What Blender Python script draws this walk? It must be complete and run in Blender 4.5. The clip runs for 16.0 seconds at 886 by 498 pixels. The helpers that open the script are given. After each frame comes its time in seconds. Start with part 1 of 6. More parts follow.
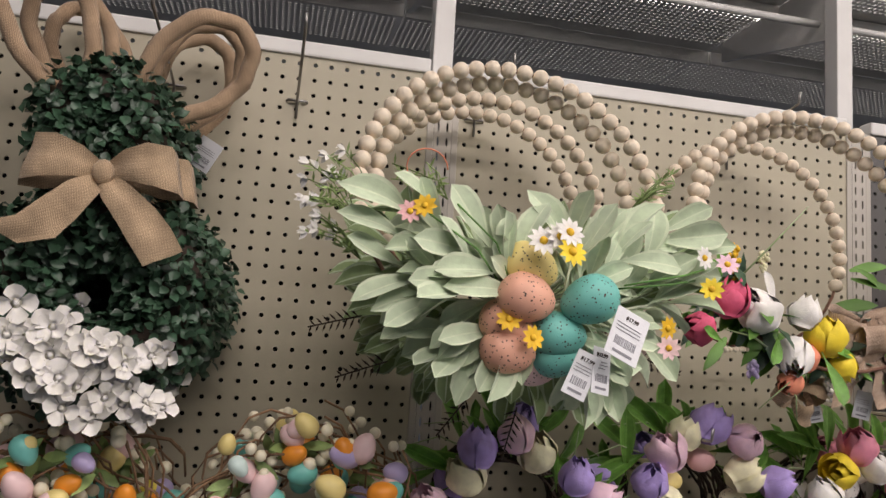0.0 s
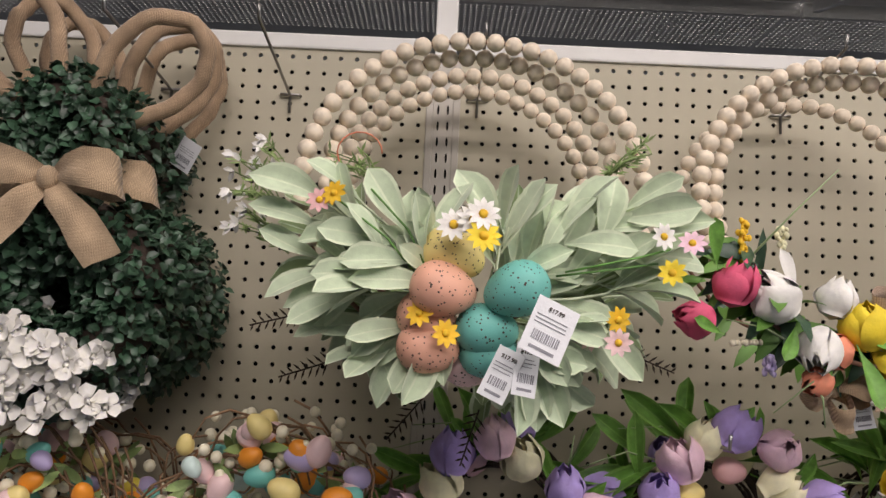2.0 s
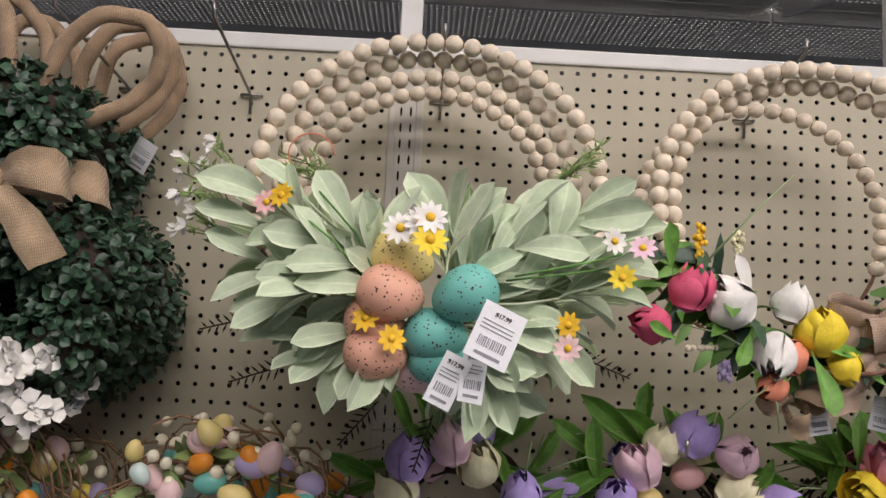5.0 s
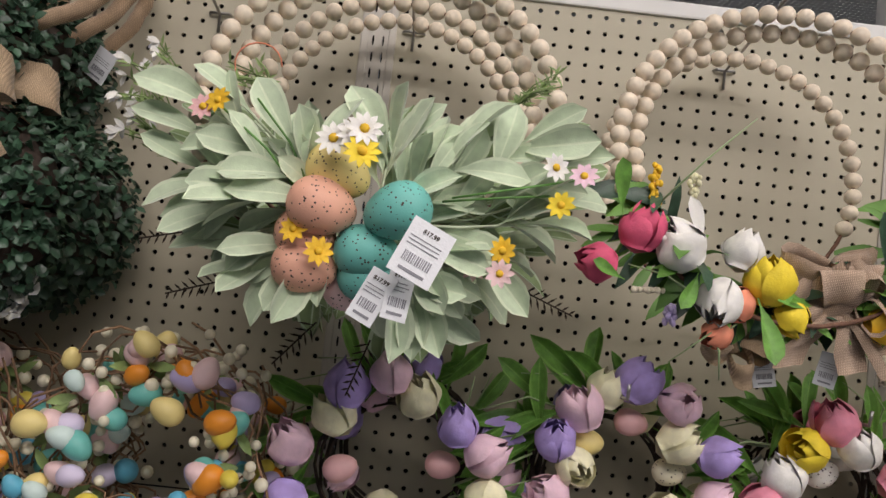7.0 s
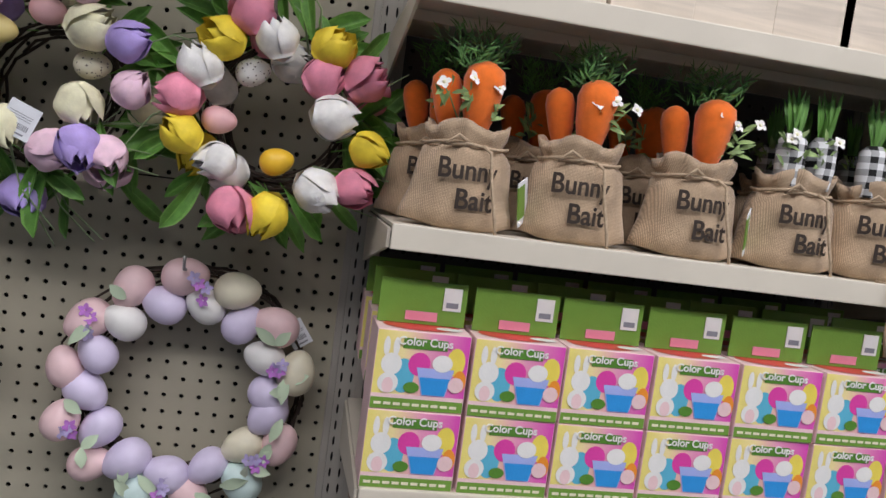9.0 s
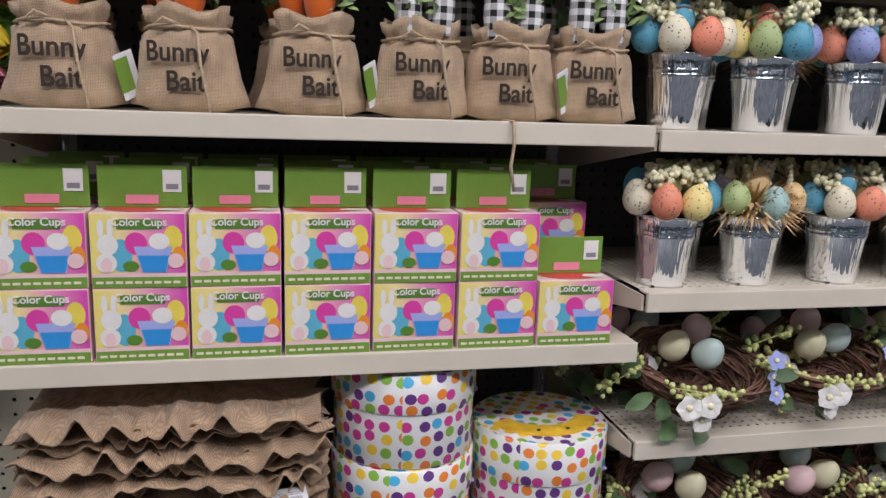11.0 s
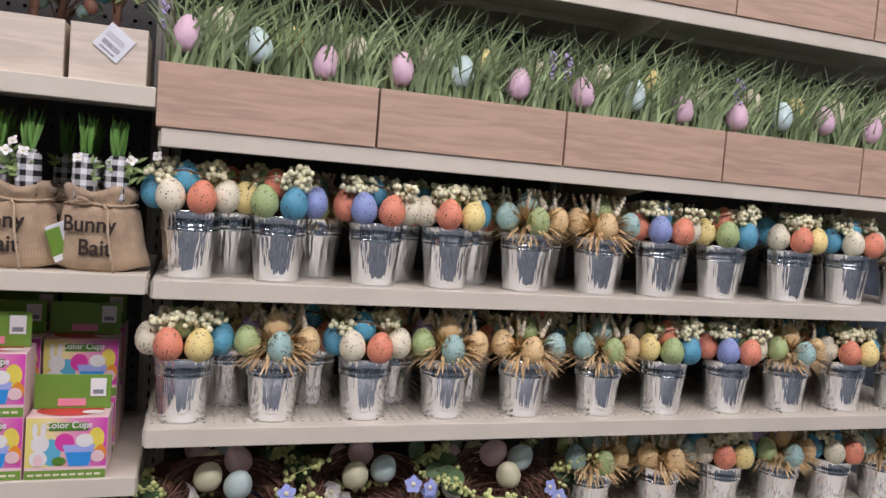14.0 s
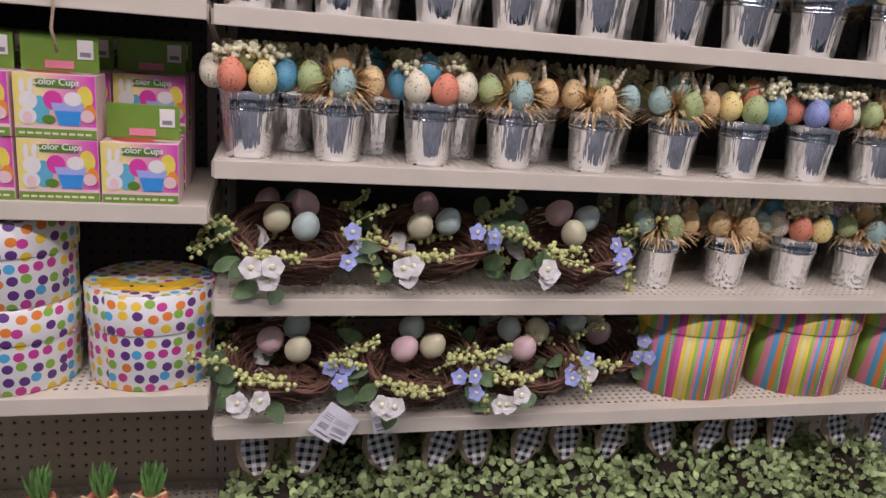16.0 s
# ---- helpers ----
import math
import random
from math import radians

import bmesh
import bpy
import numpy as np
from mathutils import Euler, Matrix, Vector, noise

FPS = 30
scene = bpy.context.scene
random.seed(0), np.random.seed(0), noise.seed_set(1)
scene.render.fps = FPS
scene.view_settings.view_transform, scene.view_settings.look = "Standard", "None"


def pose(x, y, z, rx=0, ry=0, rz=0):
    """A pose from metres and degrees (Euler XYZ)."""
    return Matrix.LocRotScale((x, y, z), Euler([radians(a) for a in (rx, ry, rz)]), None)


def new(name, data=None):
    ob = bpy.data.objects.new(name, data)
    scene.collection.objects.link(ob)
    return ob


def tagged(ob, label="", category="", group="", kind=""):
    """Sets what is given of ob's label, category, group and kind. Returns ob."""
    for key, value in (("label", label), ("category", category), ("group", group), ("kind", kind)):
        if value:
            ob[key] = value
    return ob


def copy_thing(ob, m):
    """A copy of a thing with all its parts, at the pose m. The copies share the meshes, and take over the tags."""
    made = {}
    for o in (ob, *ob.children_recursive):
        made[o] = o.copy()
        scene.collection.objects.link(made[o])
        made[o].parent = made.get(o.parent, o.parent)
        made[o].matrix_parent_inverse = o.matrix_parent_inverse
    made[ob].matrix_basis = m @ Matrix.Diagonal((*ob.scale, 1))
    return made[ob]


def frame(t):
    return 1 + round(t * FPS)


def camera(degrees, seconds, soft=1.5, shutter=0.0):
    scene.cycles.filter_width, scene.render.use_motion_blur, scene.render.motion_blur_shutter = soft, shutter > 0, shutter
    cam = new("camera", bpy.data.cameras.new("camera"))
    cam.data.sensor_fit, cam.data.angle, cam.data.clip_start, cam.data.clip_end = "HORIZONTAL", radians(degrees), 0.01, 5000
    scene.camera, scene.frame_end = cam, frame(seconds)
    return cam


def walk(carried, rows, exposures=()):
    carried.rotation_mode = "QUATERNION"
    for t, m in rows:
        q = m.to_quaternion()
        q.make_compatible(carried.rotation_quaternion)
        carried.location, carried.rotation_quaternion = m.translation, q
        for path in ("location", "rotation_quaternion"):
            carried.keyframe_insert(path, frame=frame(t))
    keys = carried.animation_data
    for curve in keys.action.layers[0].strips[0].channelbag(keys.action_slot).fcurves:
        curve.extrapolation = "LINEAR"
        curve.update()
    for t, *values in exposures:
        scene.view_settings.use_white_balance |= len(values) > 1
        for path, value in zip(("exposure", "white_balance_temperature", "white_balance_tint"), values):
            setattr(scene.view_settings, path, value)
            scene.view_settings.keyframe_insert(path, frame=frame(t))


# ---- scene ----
cam = camera(60.9, 16.0)
METRES, EYE, TILT, LEAN, TURN = 2.840, 1.701, 7.026, -3.423, -13.080
ROWS = [
    (0.0, 0.0, 0.0, 0.0, 0.0, 0.0, 0.0),
    (0.5, 0.0659, 0.017, 0.0044, 3.08, 2.63, 0.3),
    (1.0, 0.1059, 0.0312, 0.0009, 6.83, 3.06, 1.3),
    (1.5, 0.1008, 0.0386, -0.0047, 10.58, 1.33, 1.82),
    (2.0, 0.0982, 0.0389, -0.0047, 12.52, -0.14, 2.31),
    (2.5, 0.0998, 0.0346, -0.0041, 13.03, -1.05, 2.44),
    (3.0, 0.1014, 0.032, -0.0047, 13.32, -1.82, 2.27),
    (5.5, 0.1147, 0.0503, -0.0031, 11.2, 0.43, 2.04),
    (6.0, 0.1186, 0.0532, -0.0019, 11.44, 0.66, 2.21),
    (6.5, 0.124, 0.055, -0.0039, 12.43, 0.28, 1.59),
    (7.0, 0.1366, 0.0582, -0.0222, 12.07, -2.7, -1.52),
    (7.5, 0.1724, 0.0786, -0.0684, 8.86, -6.87, -3.73),
    (8.0, 0.2277, 0.1076, -0.0948, 5.42, -8.68, -5.59),
    (8.5, 0.2964, 0.1239, -0.1165, 3.27, -9.76, -5.04),
    (9.0, 0.3702, 0.0884, -0.1537, 4.19, -11.41, -3.71),
    (11.5, 0.5959, 0.0696, -0.176, 0.01, -18.17, 2.0),
    (12.0, 0.673, 0.0471, -0.1683, 0.63, -16.76, 0.8),
    (12.5, 0.7125, 0.0393, -0.1489, -0.23, -14.53, -0.06),
    (13.0, 0.7307, 0.0417, -0.1209, -1.49, -11.32, -0.9),
    (13.5, 0.744, 0.0445, -0.1135, -3.34, -9.3, -1.75),
    (14.0, 0.7682, 0.0424, -0.1356, -4.87, -10.75, -1.61),
    (14.5, 0.7746, 0.0401, -0.1768, -3.37, -14.64, -1.17),
    (15.0, 0.7716, 0.0403, -0.1906, -1.23, -17.67, -0.6),
    (15.5, 0.7725, 0.0365, -0.1993, -0.17, -20.29, -0.6),
    (16.0, 0.7715, 0.0355, -0.2039, 0.38, -22.08, -1.04),
]
BASE = pose(-1.202, -1.346, EYE, TILT, LEAN, TURN)
walk(cam, [(t, BASE @ pose(METRES * x, METRES * y, METRES * z, 90 + pitch, roll, yaw)) for t, x, y, z, yaw, pitch, roll in ROWS],
     exposures=[(0.0, -0.05, 6900, 16), (6.5, -0.13, 6700, 16), (7.5, -0.18, 6700, 11), (8.3, -0.12, 6300, 12), (9.0, -0.08, 6050, 12), (12.0, -0.2, 6150, 17), (13.5, -0.18, 6150, 18), (16.0, -0.28, 6350, 26)])

# ---- light ----
world = bpy.data.worlds.new("store_air")
world.use_nodes = True
scene.world = world
world.node_tree.nodes["Background"].inputs[0].default_value = (0.9, 0.95, 1.0, 1)
world.node_tree.nodes["Background"].inputs[1].default_value = 0.1


def strip_lamp(x, y, z, length, width, power):
    data = bpy.data.lights.new("ceiling_strip", "AREA")
    data.shape, data.size, data.size_y, data.energy, data.color = "RECTANGLE", length, width, power, (1.0, 0.945, 0.92)
    lamp = new("ceiling_strip", data)
    lamp.matrix_world = pose(x, y, z)
    return lamp


for ly, power in ((-1.55, 40), (-2.9, 165), (2.2, 45)):
    strip_lamp(1.15, ly, 3.52, 6.4, 0.35, power)


# ---- materials ----
def mat(name, color, rough=0.6, metal=0.0, var=0.12, scale=40.0, bump=0.15, fine=300.0, spot=None, spot_scale=60.0, spot_size=0.18, sheen=0.0, trans=0.0, island=0.0):
    m = bpy.data.materials.new(name)
    m.use_nodes = True
    nt = m.node_tree
    bs = nt.nodes["Principled BSDF"]
    bs.inputs["Roughness"].default_value, bs.inputs["Metallic"].default_value = rough, metal
    bs.inputs["Sheen Weight"].default_value = sheen
    co = nt.nodes.new("ShaderNodeTexCoord")
    n1 = nt.nodes.new("ShaderNodeTexNoise")
    n1.inputs["Scale"].default_value, n1.inputs["Detail"].default_value = scale, 4
    nt.links.new(co.outputs["Object"], n1.inputs["Vector"])
    n2 = nt.nodes.new("ShaderNodeTexNoise")
    n2.inputs["Scale"].default_value = fine
    nt.links.new(co.outputs["Object"], n2.inputs["Vector"])
    ramp = nt.nodes.new("ShaderNodeValToRGB")
    lo, hi = [max(0, c * (1 - var)) for c in color], [min(1, c * (1 + var)) for c in color]
    ramp.color_ramp.elements[0].position, ramp.color_ramp.elements[1].position = 0.3, 0.7
    ramp.color_ramp.elements[0].color, ramp.color_ramp.elements[1].color = (*lo, 1), (*hi, 1)
    nt.links.new(n1.outputs["Fac"], ramp.inputs["Fac"])
    out = ramp.outputs["Color"]
    if island:
        geo = nt.nodes.new("ShaderNodeNewGeometry")
        hsv = nt.nodes.new("ShaderNodeHueSaturation")
        mr = nt.nodes.new("ShaderNodeMapRange")
        mr.inputs["To Min"].default_value, mr.inputs["To Max"].default_value = 1 - island, 1 + island
        nt.links.new(geo.outputs["Random Per Island"], mr.inputs["Value"])
        nt.links.new(mr.outputs["Result"], hsv.inputs["Value"])
        nt.links.new(out, hsv.inputs["Color"])
        out = hsv.outputs["Color"]
    if spot:
        vo = nt.nodes.new("ShaderNodeTexVoronoi")
        vo.inputs["Scale"].default_value = spot_scale
        nt.links.new(co.outputs["Object"], vo.inputs["Vector"])
        warp = nt.nodes.new("ShaderNodeMath")
        warp.operation = "MULTIPLY_ADD"
        nt.links.new(n1.outputs["Fac"], warp.inputs[0])
        warp.inputs[1].default_value = 0.35
        nt.links.new(vo.outputs["Distance"], warp.inputs[2])
        lt = nt.nodes.new("ShaderNodeMath")
        lt.operation = "LESS_THAN"
        lt.inputs[1].default_value = spot_size + 0.17
        nt.links.new(warp.outputs[0], lt.inputs[0])
        mix = nt.nodes.new("ShaderNodeMix")
        mix.data_type = "RGBA"
        nt.links.new(lt.outputs[0], mix.inputs[0])
        nt.links.new(out, mix.inputs[6])
        mix.inputs[7].default_value = (*spot, 1)
        out = mix.outputs[2]
    nt.links.new(out, bs.inputs["Base Color"])
    if trans:
        bs.inputs["Subsurface Weight"].default_value = trans
        bs.inputs["Subsurface Radius"].default_value = (0.01, 0.01, 0.006)
    bp = nt.nodes.new("ShaderNodeBump")
    bp.inputs["Strength"].default_value, bp.inputs["Distance"].default_value = bump, 0.002
    nt.links.new(n2.outputs["Fac"], bp.inputs["Height"])
    nt.links.new(bp.outputs["Normal"], bs.inputs["Normal"])
    return m


def nodes_of(m):
    return m.node_tree, m.node_tree.nodes["Principled BSDF"]


def burlap_mat(name, color, scale=1100.0):
    m = mat(name, color, 0.95, 0, 0.22, 30, 0.0, 400, sheen=0.2)
    nt, bs = nodes_of(m)
    co = nt.nodes.new("ShaderNodeTexCoord")
    waves = []
    for d in ("X", "Z"):
        w = nt.nodes.new("ShaderNodeTexWave")
        w.bands_direction = d
        w.inputs["Scale"].default_value, w.inputs["Distortion"].default_value, w.inputs["Detail"].default_value = scale / 6.28, 1.5, 1
        w.inputs["Detail Scale"].default_value = 0.4
        nt.links.new(co.outputs["Object"], w.inputs["Vector"])
        waves.append(w)
    mul = nt.nodes.new("ShaderNodeMath")
    mul.operation = "MULTIPLY"
    nt.links.new(waves[0].outputs["Fac"], mul.inputs[0])
    nt.links.new(waves[1].outputs["Fac"], mul.inputs[1])
    old = bs.inputs["Base Color"].links[0].from_socket
    mix = nt.nodes.new("ShaderNodeMix")
    mix.data_type = "RGBA"
    mix.blend_type = "MULTIPLY"
    mr = nt.nodes.new("ShaderNodeMapRange")
    mr.inputs["From Max"].default_value, mr.inputs["To Min"].default_value, mr.inputs["To Max"].default_value = 0.5, 0.72, 1.28
    nt.links.new(mul.outputs[0], mr.inputs["Value"])
    mix.inputs[0].default_value = 1.0
    nt.links.new(old, mix.inputs[6])
    nt.links.new(mr.outputs["Result"], mix.inputs[7])
    nt.links.new(mix.outputs[2], bs.inputs["Base Color"])
    bp = nt.nodes.new("ShaderNodeBump")
    bp.inputs["Strength"].default_value, bp.inputs["Distance"].default_value = 0.6, 0.0012
    nt.links.new(mul.outputs[0], bp.inputs["Height"])
    nt.links.new(bp.outputs["Normal"], bs.inputs["Normal"])
    return m


def wood_mat(name, color, axis="X", strength=0.3):
    m = mat(name, color, 0.55, 0, 0.12, 6, 0.05, 250)
    nt, bs = nodes_of(m)
    co = nt.nodes.new("ShaderNodeTexCoord")
    mp = nt.nodes.new("ShaderNodeMapping")
    mp.inputs["Scale"].default_value = (3, 30, 30) if axis == "X" else (30, 30, 3)
    info = nt.nodes.new("ShaderNodeObjectInfo")
    nt.links.new(info.outputs["Random"], mp.inputs["Location"])
    nt.links.new(co.outputs["Object"], mp.inputs["Vector"])
    n = nt.nodes.new("ShaderNodeTexNoise")
    n.inputs["Scale"].default_value, n.inputs["Detail"].default_value, n.inputs["Distortion"].default_value = 2.0, 6, 1.2
    nt.links.new(mp.outputs["Vector"], n.inputs["Vector"])
    r = nt.nodes.new("ShaderNodeValToRGB")
    r.color_ramp.elements[0].position, r.color_ramp.elements[1].position = 0.35, 0.65
    r.color_ramp.elements[0].color = (*[c * (1 - strength) for c in color], 1)
    r.color_ramp.elements[1].color = (*[min(1, c * (1 + strength * 0.5)) for c in color], 1)
    nt.links.new(n.outputs["Fac"], r.inputs["Fac"])
    nt.links.new(r.outputs["Color"], bs.inputs["Base Color"])
    return m


def dots_mat(name, flat=False):
    """White paper with round dots in six colours, laid round the drum or flat on its lid."""
    m = mat(name, (0.85, 0.85, 0.83), 0.45)
    nt, bs = nodes_of(m)
    co = nt.nodes.new("ShaderNodeTexCoord")
    sep = nt.nodes.new("ShaderNodeSeparateXYZ")
    nt.links.new(co.outputs["Object"], sep.inputs[0])
    at = nt.nodes.new("ShaderNodeMath")
    at.operation = "ARCTAN2"
    nt.links.new(sep.outputs["Y"], at.inputs[0])
    nt.links.new(sep.outputs["X"], at.inputs[1])
    sc = nt.nodes.new("ShaderNodeMath")
    sc.operation = "MULTIPLY"
    sc.inputs[1].default_value = 0.11
    nt.links.new(at.outputs[0], sc.inputs[0])
    cb = nt.nodes.new("ShaderNodeCombineXYZ")
    nt.links.new(sep.outputs["X"] if flat else sc.outputs[0], cb.inputs[0])
    nt.links.new(sep.outputs["Y" if flat else "Z"], cb.inputs[1])
    vo = nt.nodes.new("ShaderNodeTexVoronoi")
    vo.voronoi_dimensions = "2D"
    vo.inputs["Scale"].default_value, vo.inputs["Randomness"].default_value = 44, 0.4
    nt.links.new(cb.outputs[0], vo.inputs["Vector"])
    lt = nt.nodes.new("ShaderNodeMath")
    lt.operation = "LESS_THAN"
    lt.inputs[1].default_value = 0.37
    nt.links.new(vo.outputs["Distance"], lt.inputs[0])
    sc2 = nt.nodes.new("ShaderNodeSeparateColor")
    nt.links.new(vo.outputs["Color"], sc2.inputs[0])
    r = nt.nodes.new("ShaderNodeValToRGB")
    r.color_ramp.interpolation = "CONSTANT"
    cols = [(0.62, 0.05, 0.3), (0.08, 0.45, 0.75), (0.25, 0.5, 0.06), (0.9, 0.62, 0.05), (0.13, 0.04, 0.22), (0.85, 0.25, 0.04)]
    while len(r.color_ramp.elements) < 6:
        r.color_ramp.elements.new(0.5)
    for i, c in enumerate(cols):
        r.color_ramp.elements[i].position, r.color_ramp.elements[i].color = i / 6, (*c, 1)
    nt.links.new(sc2.outputs[0], r.inputs["Fac"])
    mix = nt.nodes.new("ShaderNodeMix")
    mix.data_type = "RGBA"
    nt.links.new(lt.outputs[0], mix.inputs[0])
    mix.inputs[6].default_value = (0.85, 0.85, 0.83, 1)
    nt.links.new(r.outputs["Color"], mix.inputs[7])
    nt.links.new(mix.outputs[2], bs.inputs["Base Color"])
    return m


def stripes_mat(name):
    m = mat(name, (0.8, 0.8, 0.8), 0.5)
    nt, bs = nodes_of(m)
    co = nt.nodes.new("ShaderNodeTexCoord")
    sep = nt.nodes.new("ShaderNodeSeparateXYZ")
    nt.links.new(co.outputs["Object"], sep.inputs[0])
    mu = nt.nodes.new("ShaderNodeMath")
    mu.operation = "MULTIPLY"
    mu.inputs[1].default_value = 12.5
    nt.links.new(sep.outputs["X"], mu.inputs[0])
    fr = nt.nodes.new("ShaderNodeMath")
    fr.operation = "FRACT"
    nt.links.new(mu.outputs[0], fr.inputs[0])
    r = nt.nodes.new("ShaderNodeValToRGB")
    r.color_ramp.interpolation = "CONSTANT"
    cols = [(0.75, 0.1, 0.35), (0.9, 0.65, 0.08), (0.75, 0.7, 0.35), (0.9, 0.65, 0.08), (0.3, 0.55, 0.08), (0.8, 0.3, 0.4), (0.1, 0.4, 0.7), (0.8, 0.28, 0.05), (0.2, 0.5, 0.15), (0.6, 0.08, 0.35)]
    while len(r.color_ramp.elements) < len(cols):
        r.color_ramp.elements.new(0.5)
    for i, c in enumerate(cols):
        r.color_ramp.elements[i].position, r.color_ramp.elements[i].color = i / len(cols), (*c, 1)
    nt.links.new(fr.outputs[0], r.inputs["Fac"])
    nt.links.new(r.outputs["Color"], bs.inputs["Base Color"])
    return m


def gingham_mat(name):
    m = mat(name, (0.8, 0.8, 0.8), 0.9)
    nt, bs = nodes_of(m)
    co = nt.nodes.new("ShaderNodeTexCoord")
    sep = nt.nodes.new("ShaderNodeSeparateXYZ")
    nt.links.new(co.outputs["Object"], sep.inputs[0])
    halves = []
    for ax in ("X", "Z"):
        mu = nt.nodes.new("ShaderNodeMath")
        mu.operation = "MULTIPLY"
        mu.inputs[1].default_value = 55
        nt.links.new(sep.outputs[ax], mu.inputs[0])
        fr = nt.nodes.new("ShaderNodeMath")
        fr.operation = "FRACT"
        nt.links.new(mu.outputs[0], fr.inputs[0])
        lt = nt.nodes.new("ShaderNodeMath")
        lt.operation = "LESS_THAN"
        lt.inputs[1].default_value = 0.5
        nt.links.new(fr.outputs[0], lt.inputs[0])
        halves.append(lt)
    ad = nt.nodes.new("ShaderNodeMath")
    nt.links.new(halves[0].outputs[0], ad.inputs[0])
    nt.links.new(halves[1].outputs[0], ad.inputs[1])
    mr = nt.nodes.new("ShaderNodeMapRange")
    mr.inputs["From Max"].default_value, mr.inputs["To Min"].default_value, mr.inputs["To Max"].default_value = 2, 0.8, 0.01
    nt.links.new(ad.outputs[0], mr.inputs["Value"])
    nt.links.new(mr.outputs["Result"], bs.inputs["Base Color"])
    return m


PEG = mat("pegboard_paint", (0.46, 0.42, 0.315), 0.5, 0, 0.05, 3, 0.08, 500)
DARKPEG = mat("dark_pegboard", (0.085, 0.08, 0.078), 0.5, 0, 0.08, 3, 0.08, 500)
STEEL = mat("painted_steel_beige", (0.68, 0.62, 0.51), 0.4, 0, 0.05, 8, 0.05, 500)
UPRIGHT = mat("upright_paint", (0.44, 0.41, 0.36), 0.4, 0.1, 0.05, 8, 0.05, 300)
GREYSTEEL = mat("grey_steel", (0.72, 0.71, 0.69), 0.4, 0.0, 0.06, 8, 0.05, 300)
# near-black: painted shade behind the peg holes, and the dark panel joints
DARK = mat("backing_shade_and_joint", (0.02, 0.02, 0.02), 0.9)
CHROME = mat("zinc_wire", (0.35, 0.34, 0.33), 0.35, 0.9)
# unseen floor: dark, uneven tone invented to shape what the pails reflect
FLOOR = mat("mirrored_floor_tone", (0.13, 0.14, 0.155), 0.25, 0, 0.45, 2.5, 0.03, 100)
CEIL = mat("ceiling_tile", (0.7, 0.7, 0.7), 0.9, 0, 0.05, 6)
# blotchy tone of the unseen closing walls, varied for reflections in the pails
WALL = mat("mirrored_blotches", (0.26, 0.30, 0.36), 0.8, 0, 0.95, 1.6)
# invented dark and bright streaks on an unseen wall, mirrored by the pails
STREAKS = mat("mirrored_streaks", (0.3, 0.3, 0.3), 0.7)
gt, gb = nodes_of(STREAKS)
gc, gm, gn, gr = (gt.nodes.new(k) for k in ("ShaderNodeTexCoord", "ShaderNodeMapping", "ShaderNodeTexNoise", "ShaderNodeValToRGB"))
gm.inputs["Scale"].default_value = (5, 1, 0.8)
gn.inputs["Scale"].default_value, gn.inputs["Detail"].default_value = 1.0, 5
gt.links.new(gc.outputs["Object"], gm.inputs["Vector"])
gt.links.new(gm.outputs["Vector"], gn.inputs["Vector"])
for i, (at, col) in enumerate(((0.36, (0.012, 0.014, 0.016)), (0.46, (0.10, 0.22, 0.32)), (0.53, (0.75, 0.80, 0.85)), (0.62, (0.06, 0.10, 0.12)))):
    el = gr.color_ramp.elements[0] if i == 0 else gr.color_ramp.elements[1] if i == 3 else gr.color_ramp.elements.new(at)
    el.position, el.color = at, (*col, 1)
gt.links.new(gn.outputs["Fac"], gr.inputs["Fac"])
gt.links.new(gr.outputs["Color"], gb.inputs["Base Color"])
PAIL = mat("bright_tin", (0.84, 0.87, 0.90), 0.055, 1.0, 0.05, 12, 0.0, 40)
pt, pb = nodes_of(PAIL)
pc, pm, pn, pp = (pt.nodes.new(k) for k in ("ShaderNodeTexCoord", "ShaderNodeMapping", "ShaderNodeTexNoise", "ShaderNodeBump"))
pm.inputs["Scale"].default_value = (95, 95, 1.5)
pn.inputs["Scale"].default_value = 1.0
pp.inputs["Strength"].default_value, pp.inputs["Distance"].default_value = 0.8, 0.006
pi = pt.nodes.new("ShaderNodeObjectInfo")
pt.links.new(pi.outputs["Random"], pm.inputs["Location"])
pt.links.new(pc.outputs["Object"], pm.inputs["Vector"])
pt.links.new(pm.outputs["Vector"], pn.inputs["Vector"])
pt.links.new(pn.outputs["Fac"], pp.inputs["Height"])
pt.links.new(pp.outputs["Normal"], pb.inputs["Normal"])
BEAD = mat("raw_wood_bead", (0.80, 0.69, 0.55), 0.6, 0, 0.14, 90, 0.12, 700)
LAMB = mat("lambs_ear_leaf", (0.50, 0.60, 0.42), 0.85, 0, 0.14, 5, 0.15, 60, sheen=0.5, island=0.22)
LAMBRIM = mat("pale_leaf_rim", (0.63, 0.71, 0.52), 0.85, 0, 0.1, 6, 0.1, 60, sheen=0.4)
LEAFEDGE = mat("tulip_leaf_rib", (0.20, 0.40, 0.08), 0.5, 0, 0.2, 60, 0.2, 400)
LAMB2 = mat("deeper_leaf_green", (0.25, 0.34, 0.16), 0.8, 0, 0.16, 5, 0.15, 60, sheen=0.3, island=0.2)
GREEN = mat("tulip_leaf", (0.13, 0.30, 0.05), 0.5, 0, 0.25, 8, 0.2, 400, island=0.3)
BOXW = mat("boxwood_leaf", (0.035, 0.078, 0.045), 0.38, 0, 0.3, 60, 0.2, 400, island=0.5)
NESTLEAF = mat("dark_silk_leaf", (0.10, 0.17, 0.07), 0.55, 0, 0.3, 50, 0.2, 400, island=0.4)
